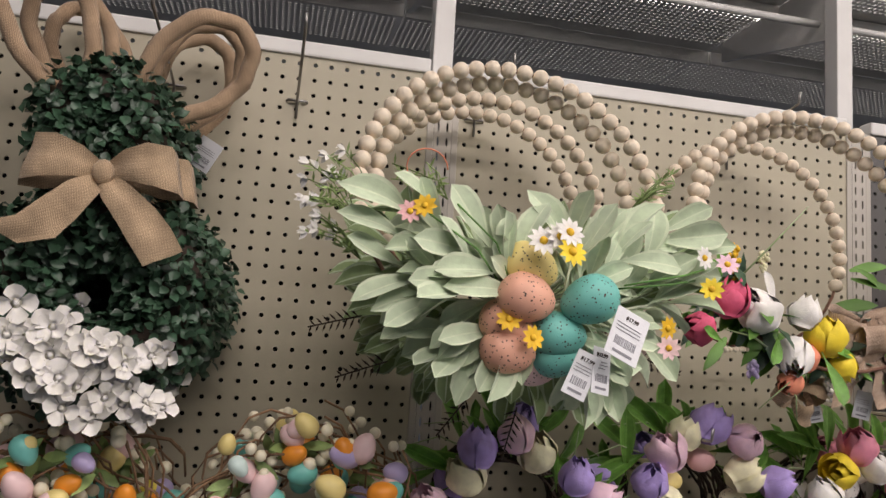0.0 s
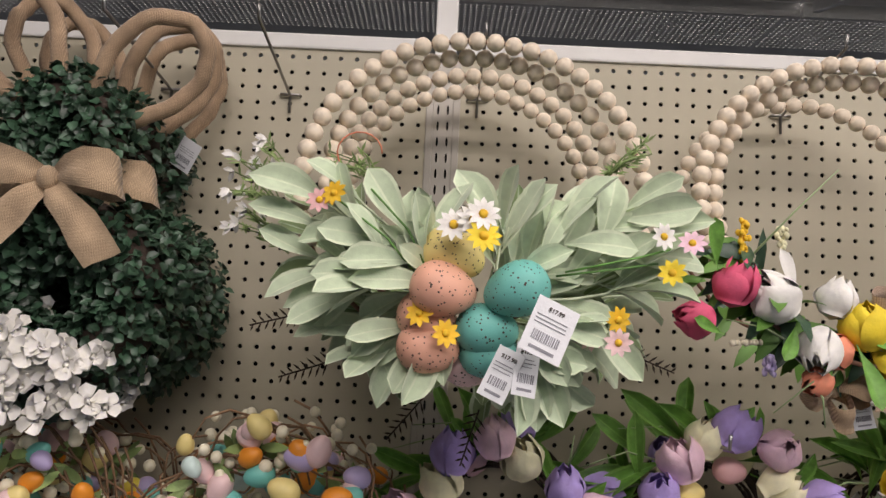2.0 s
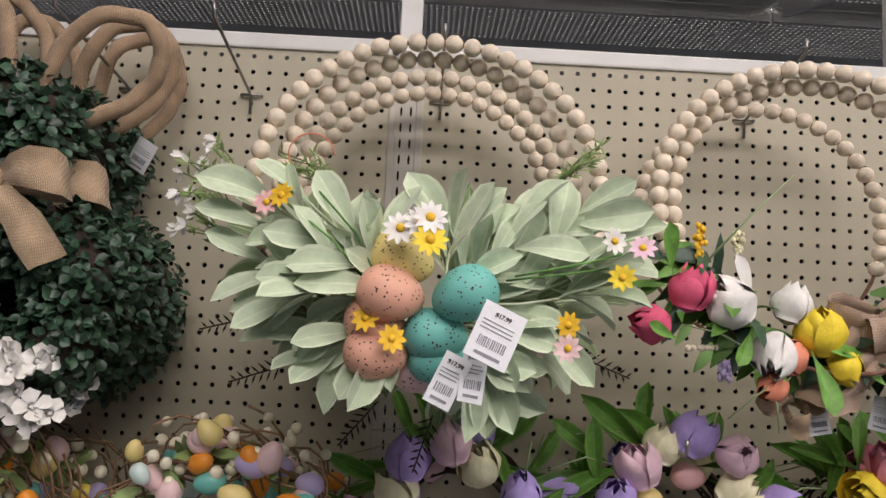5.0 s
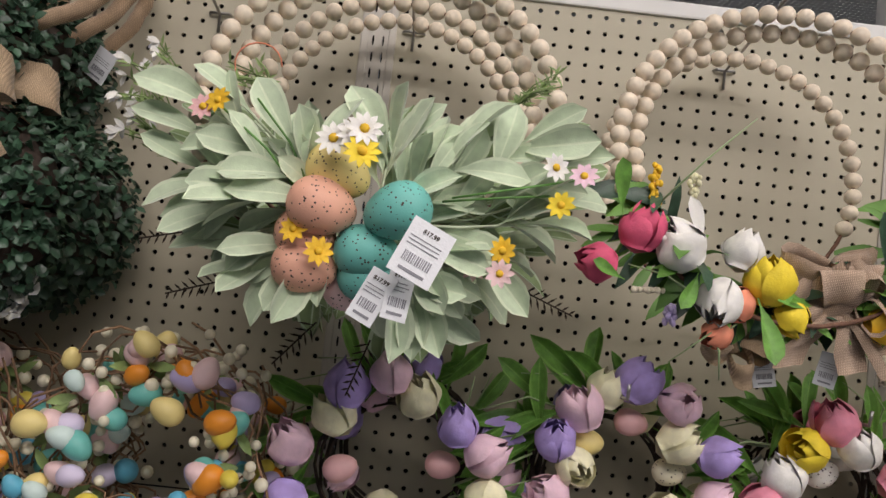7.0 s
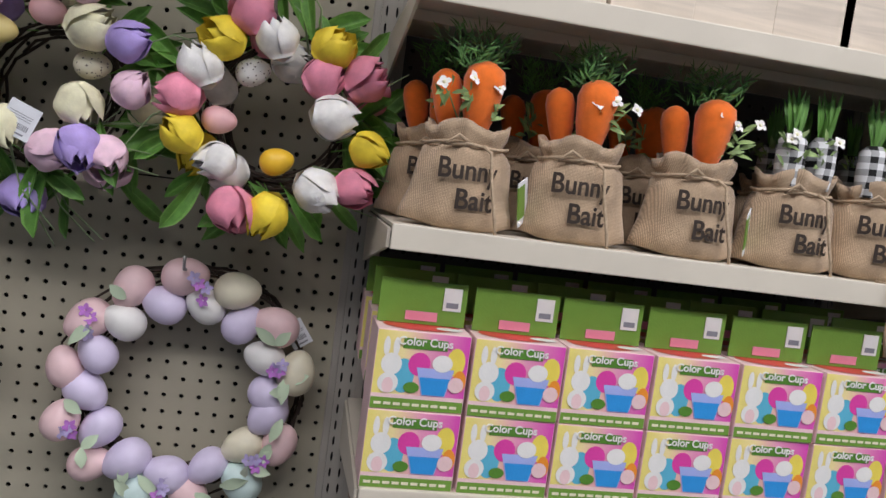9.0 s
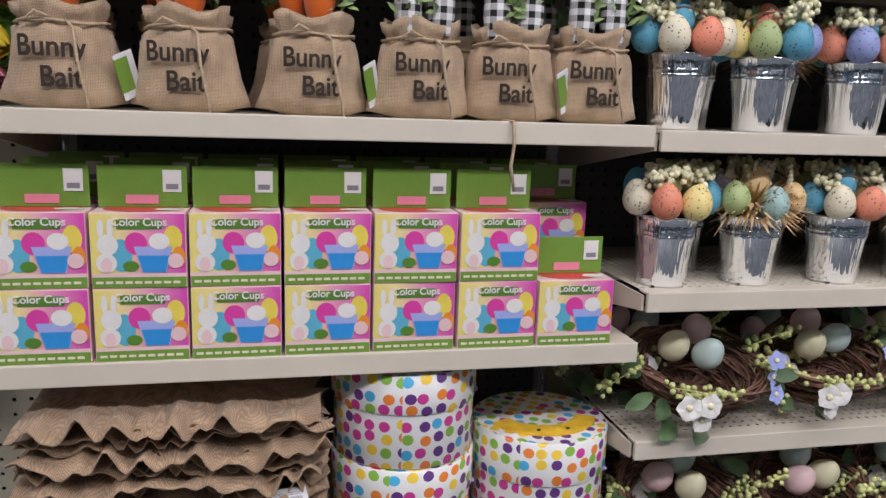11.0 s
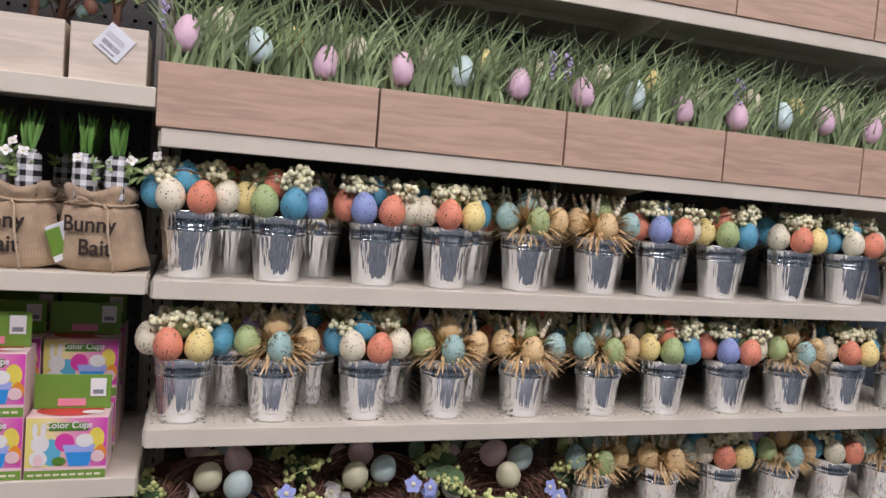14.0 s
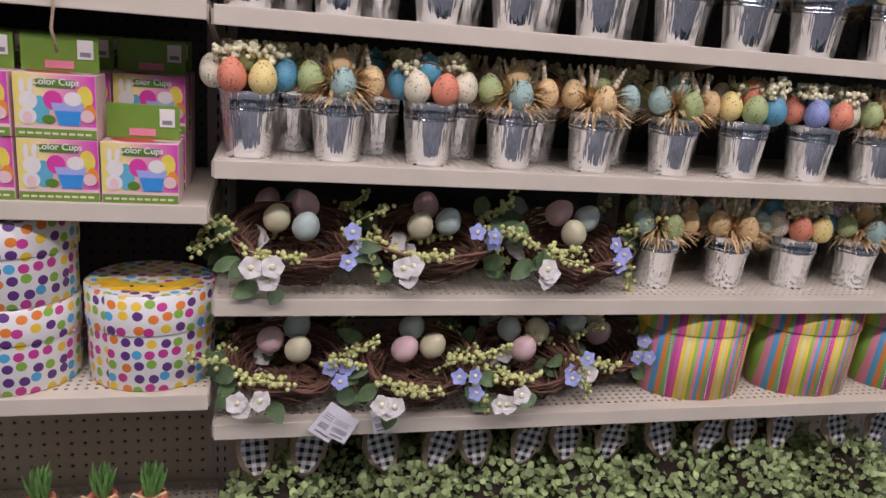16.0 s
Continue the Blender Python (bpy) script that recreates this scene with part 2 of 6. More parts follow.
EUCA = mat("eucalyptus_leaf", (0.24, 0.34, 0.12), 0.6, 0, 0.25, 50, 0.2, 400, island=0.4)
EUCAL = mat("pale_eucalyptus", (0.33, 0.43, 0.18), 0.6, 0, 0.25, 50, 0.2, 400, island=0.35)
DGREEN = mat("fern_green", (0.11, 0.26, 0.06), 0.6, 0, 0.3, 60, 0.2, 400, island=0.4)
GRASS = mat("grass_blade", (0.30, 0.39, 0.19), 0.6, 0, 0.3, 20, 0.1, 400, island=0.4)
TWIG = mat("brown_twig", (0.17, 0.085, 0.055), 0.8, 0, 0.3, 120, 0.4, 500, island=0.4)
VINE = mat("tan_vine", (0.27, 0.16, 0.09), 0.8, 0, 0.3, 120, 0.4, 500, island=0.4)
DTWIG = mat("dark_vine", (0.045, 0.03, 0.022), 0.9, 0, 0.3, 120, 0.4, 500)
STRAW = mat("raffia_straw", (0.70, 0.50, 0.26), 0.8, 0, 0.25, 80, 0.2, 500, island=0.25)
BURLAP = burlap_mat("burlap", (0.50, 0.36, 0.23))
BURLAP2 = burlap_mat("dark_burlap", (0.42, 0.29, 0.185), 1000)
PINKLAP = burlap_mat("dusty_ribbon", (0.46, 0.33, 0.24), 1000)
JUTE = mat("jute_twine", (0.48, 0.36, 0.24), 0.95, 0, 0.2, 200, 0.5, 900)
INK = mat("dark_ink", (0.035, 0.022, 0.015), 0.8)
PAPER = mat("white_card", (0.78, 0.79, 0.82), 0.6, 0, 0.03)
GREYINK = mat("print_grey", (0.25, 0.25, 0.28), 0.7)
ORANGE = mat("carrot_felt", (0.85, 0.17, 0.01), 0.9, 0, 0.12, 60, 0.3, 600, sheen=0.3)
PALEBERRY = mat("ivory_berry", (0.84, 0.78, 0.60), 0.45, 0, 0.1, 100, 0.05, island=0.12)
BERRY = mat("pale_green_berry", (0.60, 0.64, 0.26), 0.45, 0, 0.15, 100, 0.05, island=0.2)
CREAMB = mat("cream_berry", (0.78, 0.75, 0.50), 0.55, 0, 0.15, 100, 0.05, island=0.2)
WHITEB = mat("dried_white_bud", (0.68, 0.62, 0.48), 0.8, 0, 0.15, 100, 0.1, island=0.2)
WHITEP = mat("white_petal", (0.80, 0.78, 0.74), 0.7, 0, 0.06, 60, 0.2, 500, trans=0.15)
WOODW = wood_mat("whitewashed_wood", (0.72, 0.62, 0.50), "X", 0.14)
WOODP = wood_mat("planter_wood", (0.54, 0.37, 0.265), "X", 0.16)
DOTS = dots_mat("polka_dot_paper")
DOTSFLAT = dots_mat("polka_dot_lid_paper", True)
STRIPES = stripes_mat("rainbow_stripe_paper")
GINGHAM = gingham_mat("black_white_gingham")
FADE = mat("yellow_pink_print", (0.8, 0.5, 0.3), 0.4)
ft, fb = nodes_of(FADE)
fc, fs, fm, fr = (ft.nodes.new(k) for k in ("ShaderNodeTexCoord", "ShaderNodeSeparateXYZ", "ShaderNodeMapRange", "ShaderNodeValToRGB"))
ft.links.new(fc.outputs["Object"], fs.inputs[0])
fm.inputs["From Min"].default_value, fm.inputs["From Max"].default_value = -0.06, 0.06
ft.links.new(fs.outputs["X"], fm.inputs["Value"])
ft.links.new(fm.outputs["Result"], fr.inputs["Fac"])
for i, (at, col) in enumerate(((0.0, (0.85, 0.73, 0.18)), (0.30, (0.87, 0.72, 0.34)), (0.58, (0.82, 0.34, 0.50)), (1.0, (0.70, 0.06, 0.44)))):
    el = fr.color_ramp.elements[0] if i == 0 else fr.color_ramp.elements[-1] if i == 3 else fr.color_ramp.elements.new(at)
    el.position, el.color = at, (*col, 1)
ft.links.new(fr.outputs["Color"], fb.inputs["Base Color"])
TUBE = bpy.data.materials.new("lit_tube")
TUBE.use_nodes = True
TUBE.node_tree.nodes["Principled BSDF"].inputs["Emission Color"].default_value = (1.0, 0.96, 0.93, 1)
TUBE.node_tree.nodes["Principled BSDF"].inputs["Emission Strength"].default_value = 7.0
TINT = {}


def tint(kind, color):
    """Egg, petal or print material in a colour, made once."""
    key = (kind, color)
    if key not in TINT:
        rgb = COLORS[color]
        if kind == "speckle":
            TINT[key] = mat("speckled_egg_" + color, rgb, 0.55, 0, 0.08, 30, 0.12, 500, spot=(0.06, 0.04, 0.03), spot_scale=190, spot_size=0.22)
        elif kind == "egg":
            TINT[key] = mat("painted_egg_" + color, rgb, 0.45, 0, 0.08, 30, 0.06, 400)
        elif kind == "petal":
            TINT[key] = mat("silk_petal_" + color, rgb, 0.7, 0, 0.16, 45, 0.25, 350, trans=0.1)
        else:
            TINT[key] = mat("print_" + color, rgb, 0.4, 0, 0.04)
    return TINT[key]


COLORS = {"orchid": (0.52, 0.20, 0.62), "pink": (0.78, 0.45, 0.45), "peach": (0.80, 0.42, 0.30), "teal": (0.16, 0.52, 0.46), "yellow": (0.86, 0.70, 0.28), "cream": (0.80, 0.74, 0.55),
          "lilac": (0.50, 0.42, 0.68), "violet": (0.45, 0.34, 0.72), "blue": (0.10, 0.34, 0.48), "periwinkle": (0.28, 0.34, 0.62), "coral": (0.80, 0.28, 0.17),
          "green": (0.40, 0.50, 0.22), "white": (0.82, 0.80, 0.76), "rose": (0.80, 0.28, 0.38), "hotpink": (0.72, 0.10, 0.20), "gold": (0.85, 0.52, 0.03),
          "orange": (0.85, 0.30, 0.03), "mint": (0.64, 0.79, 0.75), "sky": (0.12, 0.45, 0.62), "softpink": (0.82, 0.56, 0.66), "softyellow": (0.84, 0.80, 0.54),
          "tan": (0.78, 0.56, 0.28), "seafoam": (0.36, 0.54, 0.50), "palelilac": (0.72, 0.64, 0.83), "skyflower": (0.38, 0.44, 0.80),
          "lime": (0.17, 0.32, 0.045), "magenta": (0.72, 0.06, 0.36), "lemon": (0.84, 0.68, 0.10), "daffodil": (0.88, 0.66, 0.04), "cupblue": (0.04, 0.30, 0.72), "palepink": (0.85, 0.60, 0.60), "red": (0.62, 0.06, 0.05), "dirtygreen": (0.10, 0.25, 0.03)}


# ---- mesh tools ----
class MB:
    """Collects vertices and faces of one mesh."""

    def __init__(self):
        self.v, self.f = [], []

    def add(self, verts, faces, m=None):
        k = len(self.v)
        self.v += [tuple(m @ Vector(p)) if m else tuple(p) for p in verts]
        self.f += [tuple(k + i for i in q) for q in faces]
        return self

    def box(self, x0, x1, y0, y1, z0, z1, m=None):
        v = [(x, y, z) for z in (z0, z1) for y in (y0, y1) for x in (x0, x1)]
        return self.add(v, [(0, 2, 3, 1), (4, 5, 7, 6), (0, 1, 5, 4), (2, 6, 7, 3), (0, 4, 6, 2), (1, 3, 7, 5)], m)

    def bevel_box(self, x0, x1, y0, y1, z0, z1, b=0.003, m=None):
        bm = bmesh.new()
        bmesh.ops.create_cube(bm, size=1)
        for p in bm.verts:
            p.co = ((x0 + x1) / 2 + p.co.x * (x1 - x0), (y0 + y1) / 2 + p.co.y * (y1 - y0), (z0 + z1) / 2 + p.co.z * (z1 - z0))
        bmesh.ops.bevel(bm, geom=bm.edges[:], offset=b, segments=2, affect="EDGES", profile=0.6)
        bm.verts.index_update()
        self.add([p.co[:] for p in bm.verts], [[p.index for p in q.verts] for q in bm.faces], m)
        bm.free()
        return self

    def ball(self, c, r, stretch=1.0, n=10, k=7, axis=None, taper=0.0):
        """A ball, or an egg drawn out along axis."""
        q = Vector(axis).to_track_quat("Z", "Y") if axis else None
        v = [(0, 0, -stretch * r)]
        for i in range(1, k):
            a = math.pi * i / k
            z = -math.cos(a)
            w = math.sin(a) * (1 - taper * z)
            v += [(r * w * math.cos(2 * math.pi * j / n), r * w * math.sin(2 * math.pi * j / n), stretch * r * z) for j in range(n)]
        v.append((0, 0, stretch * r))
        f = [(0, 1 + (j + 1) % n, 1 + j) for j in range(n)]
        for i in range(k - 2):
            f += [(1 + i * n + j, 1 + i * n + (j + 1) % n, 1 + (i + 1) * n + (j + 1) % n, 1 + (i + 1) * n + j) for j in range(n)]
        f += [(1 + (k - 2) * n + j, 1 + (k - 2) * n + (j + 1) % n, len(v) - 1) for j in range(n)]
        c = Vector(c)
        return self.add([(q @ Vector(p) if q else Vector(p)) + c for p in v], f)

    def tube(self, pts, r, n=6, taper=None):
        pts = [Vector(p) for p in pts]
        v, f = [], []
        up = Vector((0.3, 0.2, 0.93))
        for i, p in enumerate(pts):
            d = (pts[min(i + 1, len(pts) - 1)] - pts[max(i - 1, 0)]).normalized()
            a = d.cross(up)
            a = a.normalized() if a.length > 0.01 else Vector((1, 0, 0))
            b = d.cross(a)
            rr = r if taper is None else r + (taper - r) * i / max(1, len(pts) - 1)
            v += [p + rr * (a * math.cos(2 * math.pi * j / n) + b * math.sin(2 * math.pi * j / n)) for j in range(n)]
        for i in range(len(pts) - 1):
            f += [(i * n + j, i * n + (j + 1) % n, (i + 1) * n + (j + 1) % n, (i + 1) * n + j) for j in range(n)]
        f += [tuple(reversed(range(n))), tuple(range((len(pts) - 1) * n, len(pts) * n))]
        return self.add(v, f)

    def leaf(self, base, d, up, length, width, curl=0.3, seg=5, fold=0.15):
        """A leaf that runs from base along d, its face towards up, bending back at the tip."""
        d, up = Vector(d).normalized(), Vector(up)
        side = d.cross(up)
        side = side.normalized() if side.length > 0.01 else d.orthogonal().normalized()
        up = side.cross(d)
        v, f = [], []
        for i in range(seg + 1):
            s = i / seg
            w = width * 0.5 * (math.sin(math.pi * min(1, s * 0.93 + 0.05)) ** 0.8 if s < 1 else 0.04)
            c = Vector(base) + d * (length * (s - 0.18 * abs(curl) * s * s)) - up * (curl * length * s * s * 0.6)
            rf = 0.16 * w * math.sin(2.3 * i + 40 * width)
            v += [c - side * w + up * (w * fold * 2 + rf), c, c + side * w + up * (w * fold * 2 - rf)]
        for i in range(seg):
            f += [(3 * i, 3 * i + 1, 3 * i + 4, 3 * i + 3), (3 * i + 1, 3 * i + 2, 3 * i + 5, 3 * i + 4)]
        return self.add(v, f)

    def band(self, pts, widths, across):
        """A ribbon along pts, its width lying along across."""
        across = Vector(across).normalized()
        v = []
        for p, w in zip(pts, widths):
            v += [Vector(p) + across * (w * k / 2) + Vector((0, 0.004 * math.sin(k * 5), 0)) for k in (-1, -0.5, 0, 0.5, 1)]
        return self.add(v, [(5 * i + j, 5 * i + j + 1, 5 * i + 6 + j, 5 * i + 5 + j) for i in range(len(pts) - 1) for j in range(4)])

    def lathe(self, prof, n=24, c=(0, 0, 0)):
        v = [(c[0] + r * math.cos(2 * math.pi * j / n), c[1] + r * math.sin(2 * math.pi * j / n), c[2] + z) for r, z in prof for j in range(n)]
        f = [(i * n + j, i * n + (j + 1) % n, (i + 1) * n + (j + 1) % n, (i + 1) * n + j) for i in range(len(prof) - 1) for j in range(n)]
        return self.add(v, f)

    def mesh(self, name, material, smooth=True):
        me = bpy.data.meshes.new(name)
        me.from_pydata([tuple(p) for p in self.v], [], self.f)
        me.materials.append(material)
        if smooth:
            me.polygons.foreach_set("use_smooth", [True] * len(me.polygons))
        me.update()
        return me


def part(name, mb, material, parent, label="", smooth=True, m=None):
    ob = new(name, mb if isinstance(mb, bpy.types.Mesh) else mb.mesh(name, material, smooth))
    if parent:
        ob.parent = parent
    if m is not None:
        ob.matrix_basis = m
    if label:
        ob["label"] = label
    return ob


def thing(name, label, category, at=(0, 0, 0), group=""):
    ob = new(name)
    ob.empty_display_size = 0.03
    ob.matrix_basis = at if isinstance(at, Matrix) else Matrix.Translation(at)
    return tagged(ob, label, category, group)


def structure(name, mb, material, label, smooth=False):
    return tagged(part(name, mb, material, None, smooth=smooth), label, "structure", kind="structure")


def rnd(a, b):
    return random.uniform(a, b)


def perforated(mb, nx, nz, px, pz, hw, hh, place, skip=None, depth=0.004):
    """Sheet of nx by nz cells, each with one hole; place(u, v, w) lays it into the world, w going into the sheet."""
    ring = [(1, 0), (1, 1), (0, 1), (-1, 1), (-1, 0), (-1, -1), (0, -1), (1, -1)]
    for i in range(nx):
        for k in range(nz):
            cx, cz = (i + 0.5) * px, (k + 0.5) * pz
            if skip and skip(cx, cz):
                mb.add([place(cx + sx * px / 2, cz + sz * pz / 2, 0) for sx, sz in ((-1, -1), (1, -1), (1, 1), (-1, 1))], [(0, 1, 2, 3)])
                continue
            out = [place(cx + a * px / 2, cz + b * pz / 2, 0) for a, b in ring]
            ins = [(cx + hw * math.cos(q * math.pi / 4), cz + hh * math.sin(q * math.pi / 4)) for q in range(8)]
            v = out + [place(a, b, 0) for a, b in ins] + [place(a, b, depth) for a, b in ins]
            f = []
            for q in range(8):
                r = (q + 1) % 8
                f += [(q, r, 8 + r, 8 + q), (8 + q, 8 + r, 16 + r, 16 + q)]
            mb.add(v, f)
    return mb


SHARED = {}


def egg_mesh(kind, color, r=0.03, stretch=1.3):
    key = ("egg", kind, color, r, stretch)
    if key not in SHARED:
        SHARED[key] = MB().ball((0, 0, 0), r, stretch, 16, 12, taper=0.16).mesh("egg", tint(kind, color))
    return SHARED[key]


def turn_to(c, d, size=1.0, roll=0.0):
    """Pose at c whose z axis points along d."""
    return Matrix.Translation(c) @ Vector(d).to_track_quat("Z", "Y").to_matrix().to_4x4() @ pose(0, 0, 0, 0, 0, roll) @ Matrix.Scale(size, 4)


def put_egg(parent, kind, color, c, d, r=0.03, stretch=1.3):
    return part("egg", egg_mesh(kind, color, r, stretch), None, parent, color + " egg", m=turn_to(c, d, 1, rnd(0, 360)))


def tulip_mesh(color, r=0.026, h=0.060, opening=1.0):
    """Silk tulip: six overlapping round-tipped petals that grow from one base."""
    key = ("tulip", color, opening)
    if key not in SHARED:
        rs = random.Random(len(SHARED))
        v, f = [(0, 0, 0)], []
        for p in range(9):
            a0 = p * math.pi / 3 + rs.uniform(-0.15, 0.15) if p < 6 else p * 2.094 + 0.5
            rad, op, tall = (r * (1.0 if p % 2 else 0.80), opening * rs.uniform(0.85, 1.15), h * rs.uniform(0.9, 1.05)) if p < 6 else (r * 0.55, 0.88, h * 0.93)
            k = len(v)
            for i in range(1, 9):
                t = i / 8
                ring = rad * (0.20 + 0.88 * math.sin(math.pi * (0.06 + 0.83 * t)) + (op - 1) * 1.2 * t * t)
                half = 1.02 * math.sqrt(max(0.0, 1 - max(0, (t - 0.40) / 0.61) ** 3.6))
                for j in range(7):
                    u = j / 3 - 1
                    rr = ring * (1 - 0.10 * (1 - u * u) * t + 0.05 * math.sin(9 * t + 4 * u + p))
                    v.append((rr * math.cos(a0 + u * half), rr * math.sin(a0 + u * half), tall * t * (1 - 0.10 * u * u * t)))
            f += [(0, k + j, k + j + 1) for j in range(6)]
            for i in range(7):
                f += [(k + i * 7 + j, k + i * 7 + j + 1, k + i * 7 + j + 8, k + i * 7 + j + 7) for j in range(6)]
        SHARED[key] = MB().add(v, f).mesh("tulip", tint("petal", color))
    return SHARED[key]


def aim(c, d, face, size=1.0, roll=0.0):
    """Pose at c with its z axis along d and its -y axis turned towards face."""
    z = Vector(d).normalized()
    y = -Vector(face)
    y = y - z * y.dot(z)
    y = y.normalized() if y.length > 0.01 else z.orthogonal().normalized()
    x = y.cross(z)
    return Matrix.Translation(c) @ Matrix((x, y, z)).transposed().to_4x4() @ pose(0, 0, 0, 0, 0, roll) @ Matrix.Scale(size, 4)


def felt_leaf_mesh(k, body, rim):
    """Broad spoon-shaped felt leaf, 1 long, on a short stalk, with a pale rim and midrib."""
    key = ("felt_leaf", k, body.name)
    if key not in SHARED:
        rs = random.Random(500 + k)
        cols, n = (-1, -0.80, -0.42, -0.07, 0.07, 0.42, 0.80, 1), 9
        width, curl, fold, bend = rs.uniform(0.135, 0.195), rs.uniform(-0.15, 0.50), rs.uniform(0.2, 1.0), rs.uniform(-0.16, 0.16)
        v, f = [], []
        for i in range(n + 1):
            t = i / n
            q = max(0.0, (t - 0.14) / 0.86)
            w = max(0.014, width * q ** 0.8 * (1 - q ** 3.4) ** 0.6 / 0.60) if i < n else 0.006
            for u in cols:
                rip = 0.05 * w * math.sin(7 * t + 3 * u + k)
                v.append((w * u + bend * t * t, -abs(u) ** 1.5 * w * fold - rip + curl * t * t, t * (1 - 0.3 * abs(curl) * t)))
        for i in range(n):
            f += [(i * 8 + j, i * 8 + j + 1, i * 8 + j + 9, i * 8 + j + 8) for j in range(7)]
        me = MB().add(v, f).mesh("leaf", body)
        me.materials.append(rim)
        for i, p in enumerate(me.polygons):
            p.material_index = 1 if i % 7 in (0, 3, 6) else 0
        SHARED[key] = me
    return SHARED[key]


def hydrangea_mesh():
    """White floret of four round, cupped petals grown from one centre."""
    key = "hydrangea"
    if key not in SHARED:
        v, f = [(0, 0, 0)], []
        for p in range(4):
            a0, k = p * math.pi / 2, len(v)
            for i in range(1, 5):
                for j in range(5):
                    u = j / 2 - 1
                    r = 0.0235 * i / 4 * (1 - 0.22 * u * u * (i / 4))
                    a = a0 + u * 0.78 * (1 - 0.10 * i / 4)
                    v.append((r * math.cos(a), r * math.sin(a), 0.007 * (i / 4) ** 1.5 * (1 + 0.5 * math.sin(5 * u + p)) - 0.003 * (1 - u * u)))
            f += [(0, k + j, k + j + 1) for j in range(4)]
            for i in range(3):
                f += [(k + i * 5 + j, k + i * 5 + j + 1, k + i * 5 + j + 6, k + i * 5 + j + 5) for j in range(4)]
        SHARED[key] = MB().add(v, f).mesh("floret", WHITEP)
    return SHARED[key]


def put_tulip(parent, color, c, d, size=1.0, opening=1.0):
    return part("tulip", tulip_mesh(color, opening=opening), None, parent, color + " silk tulip", m=turn_to(c, d, size, rnd(0, 360)))


def blossom_mesh(color, petals=5, r=0.018, wide=0.7):
    key = ("blossom", color, petals, r)
    if key not in SHARED:
        mb = MB()
        for p in range(petals):
            a = 2 * math.pi * p / petals
            mb.leaf((0.1 * r * math.cos(a), 0.1 * r * math.sin(a), 0), (math.cos(a), math.sin(a), 0.35), (0, 0, 1), r, r * wide, 0.35, 4, 0.1)
        SHARED[key] = mb.mesh("blossom", tint("petal", color))
    return SHARED[key]


def put_blossom(parent, color, c, d, petals=5, r=0.018, wide=0.8, heart=None):
    ob = part("blossom", blossom_mesh(color, petals, r, wide), None, parent, color + " silk blossom", m=turn_to(c, d, 1, rnd(0, 360)))
    if heart:
        key = ("heart", heart, r)
        if key not in SHARED:
            SHARED[key] = MB().ball((0, 0, r * 0.12), r * 0.28, 0.7, 8, 5).mesh("flower_heart", tint("petal", heart))
        part("flower_heart", SHARED[key], None, ob, heart + " flower heart")
    return ob


def text_mesh(word, size, material):
    key = ("text", word, size)
    if key not in SHARED:
        cu = bpy.data.curves.new("lettering", "FONT")
        cu.body, cu.size, cu.align_x, cu.align_y, cu.extrude, cu.offset = word, size, "CENTER", "CENTER", 0.0004, size * 0.018
        ob = bpy.data.objects.new("lettering", cu)
        scene.collection.objects.link(ob)
        me = bpy.data.meshes.new_from_object(ob.evaluated_get(bpy.context.evaluated_depsgraph_get()))
        bpy.data.objects.remove(ob)
        me.materials.clear()
        me.materials.append(material)
        SHARED[key] = me
    return SHARED[key]


def price_tag(parent, m, price="", w=0.042, h=0.056):
    """White hang tag with printed lines, its face towards -y of m."""
    card = part("price_tag", MB().bevel_box(-w / 2, w / 2, -0.0006, 0.0006, -h / 2, h / 2, 0.0004), PAPER, parent, "white printed price tag", False, m)
    bars = MB()
    for i in range(3):
        bars.box(-w * 0.4, w * rnd(0.2, 0.4), -0.0012, -0.0008, h * (0.18 - 0.07 * i), h * (0.195 - 0.07 * i))
    x = -w * 0.33
    while x < w * 0.33:
        bw = rnd(0.0005, 0.0016)
        bars.box(x, x + bw, -0.0012, -0.0008, -h * 0.25, -h * 0.08)
        x += bw + rnd(0.0006, 0.0014)
    bars.box(-w * 0.3, w * 0.3, -0.0012, -0.0008, -h * 0.40, -h * 0.35)
    part("print", bars, GREYINK, card, "", False)
    if price:
        part("price", text_mesh(price, 0.0065, INK), None, card, m=pose(0, -0.001, h * 0.33, 90, 0, 0))
    return card


# ---- structure ----
SEC = 0.9144
PITCH = SEC / 32
structure("floor", MB().box(-7, 7, -3.4, 5, -0.05, 0), FLOOR, "unseen store floor, toned dark for the pail reflections")
structure("ceiling", MB().box(-7, 7, -3.4, 5, 3.9, 3.98), CEIL, "grey store ceiling with strip lights")
# unseen wall, added to close the aisle and give the tin its streaks
structure("wall_aisle", MB().box(-7, 7, -3.5, -3.4, 0, 3.9), STREAKS, "unseen closing wall, streaked for the pails to mirror")
structure("wall_west", MB().box(-7.1, -7, -3.5, 5, 0, 3.9), WALL, "end wall of the store")
structure("wall_east", MB().box(7, 7.1, -3.5, 5, 0, 3.9), WALL, "end wall of the store")
structure("wall_back", MB().box(-7, 7, 5, 5.1, 0, 3.9), WALL, "back wall of the store")

for ly in (-1.55, -2.9, 2.2):
    lamp = thing("ceiling_light", "long lit tube under the store ceiling", "lamp", (1.15, ly, 3.62), "ceiling lights")
    part("tube", MB().tube([(-3.2, 0, 0), (3.2, 0, 0)], 0.035, 10), TUBE, lamp)
    for lx in (-2.5, 0.0, 2.5):
        part("hanger", MB().tube([(lx, 0, 0.03), (lx, 0, 0.28)], 0.006), GREYSTEEL, lamp)

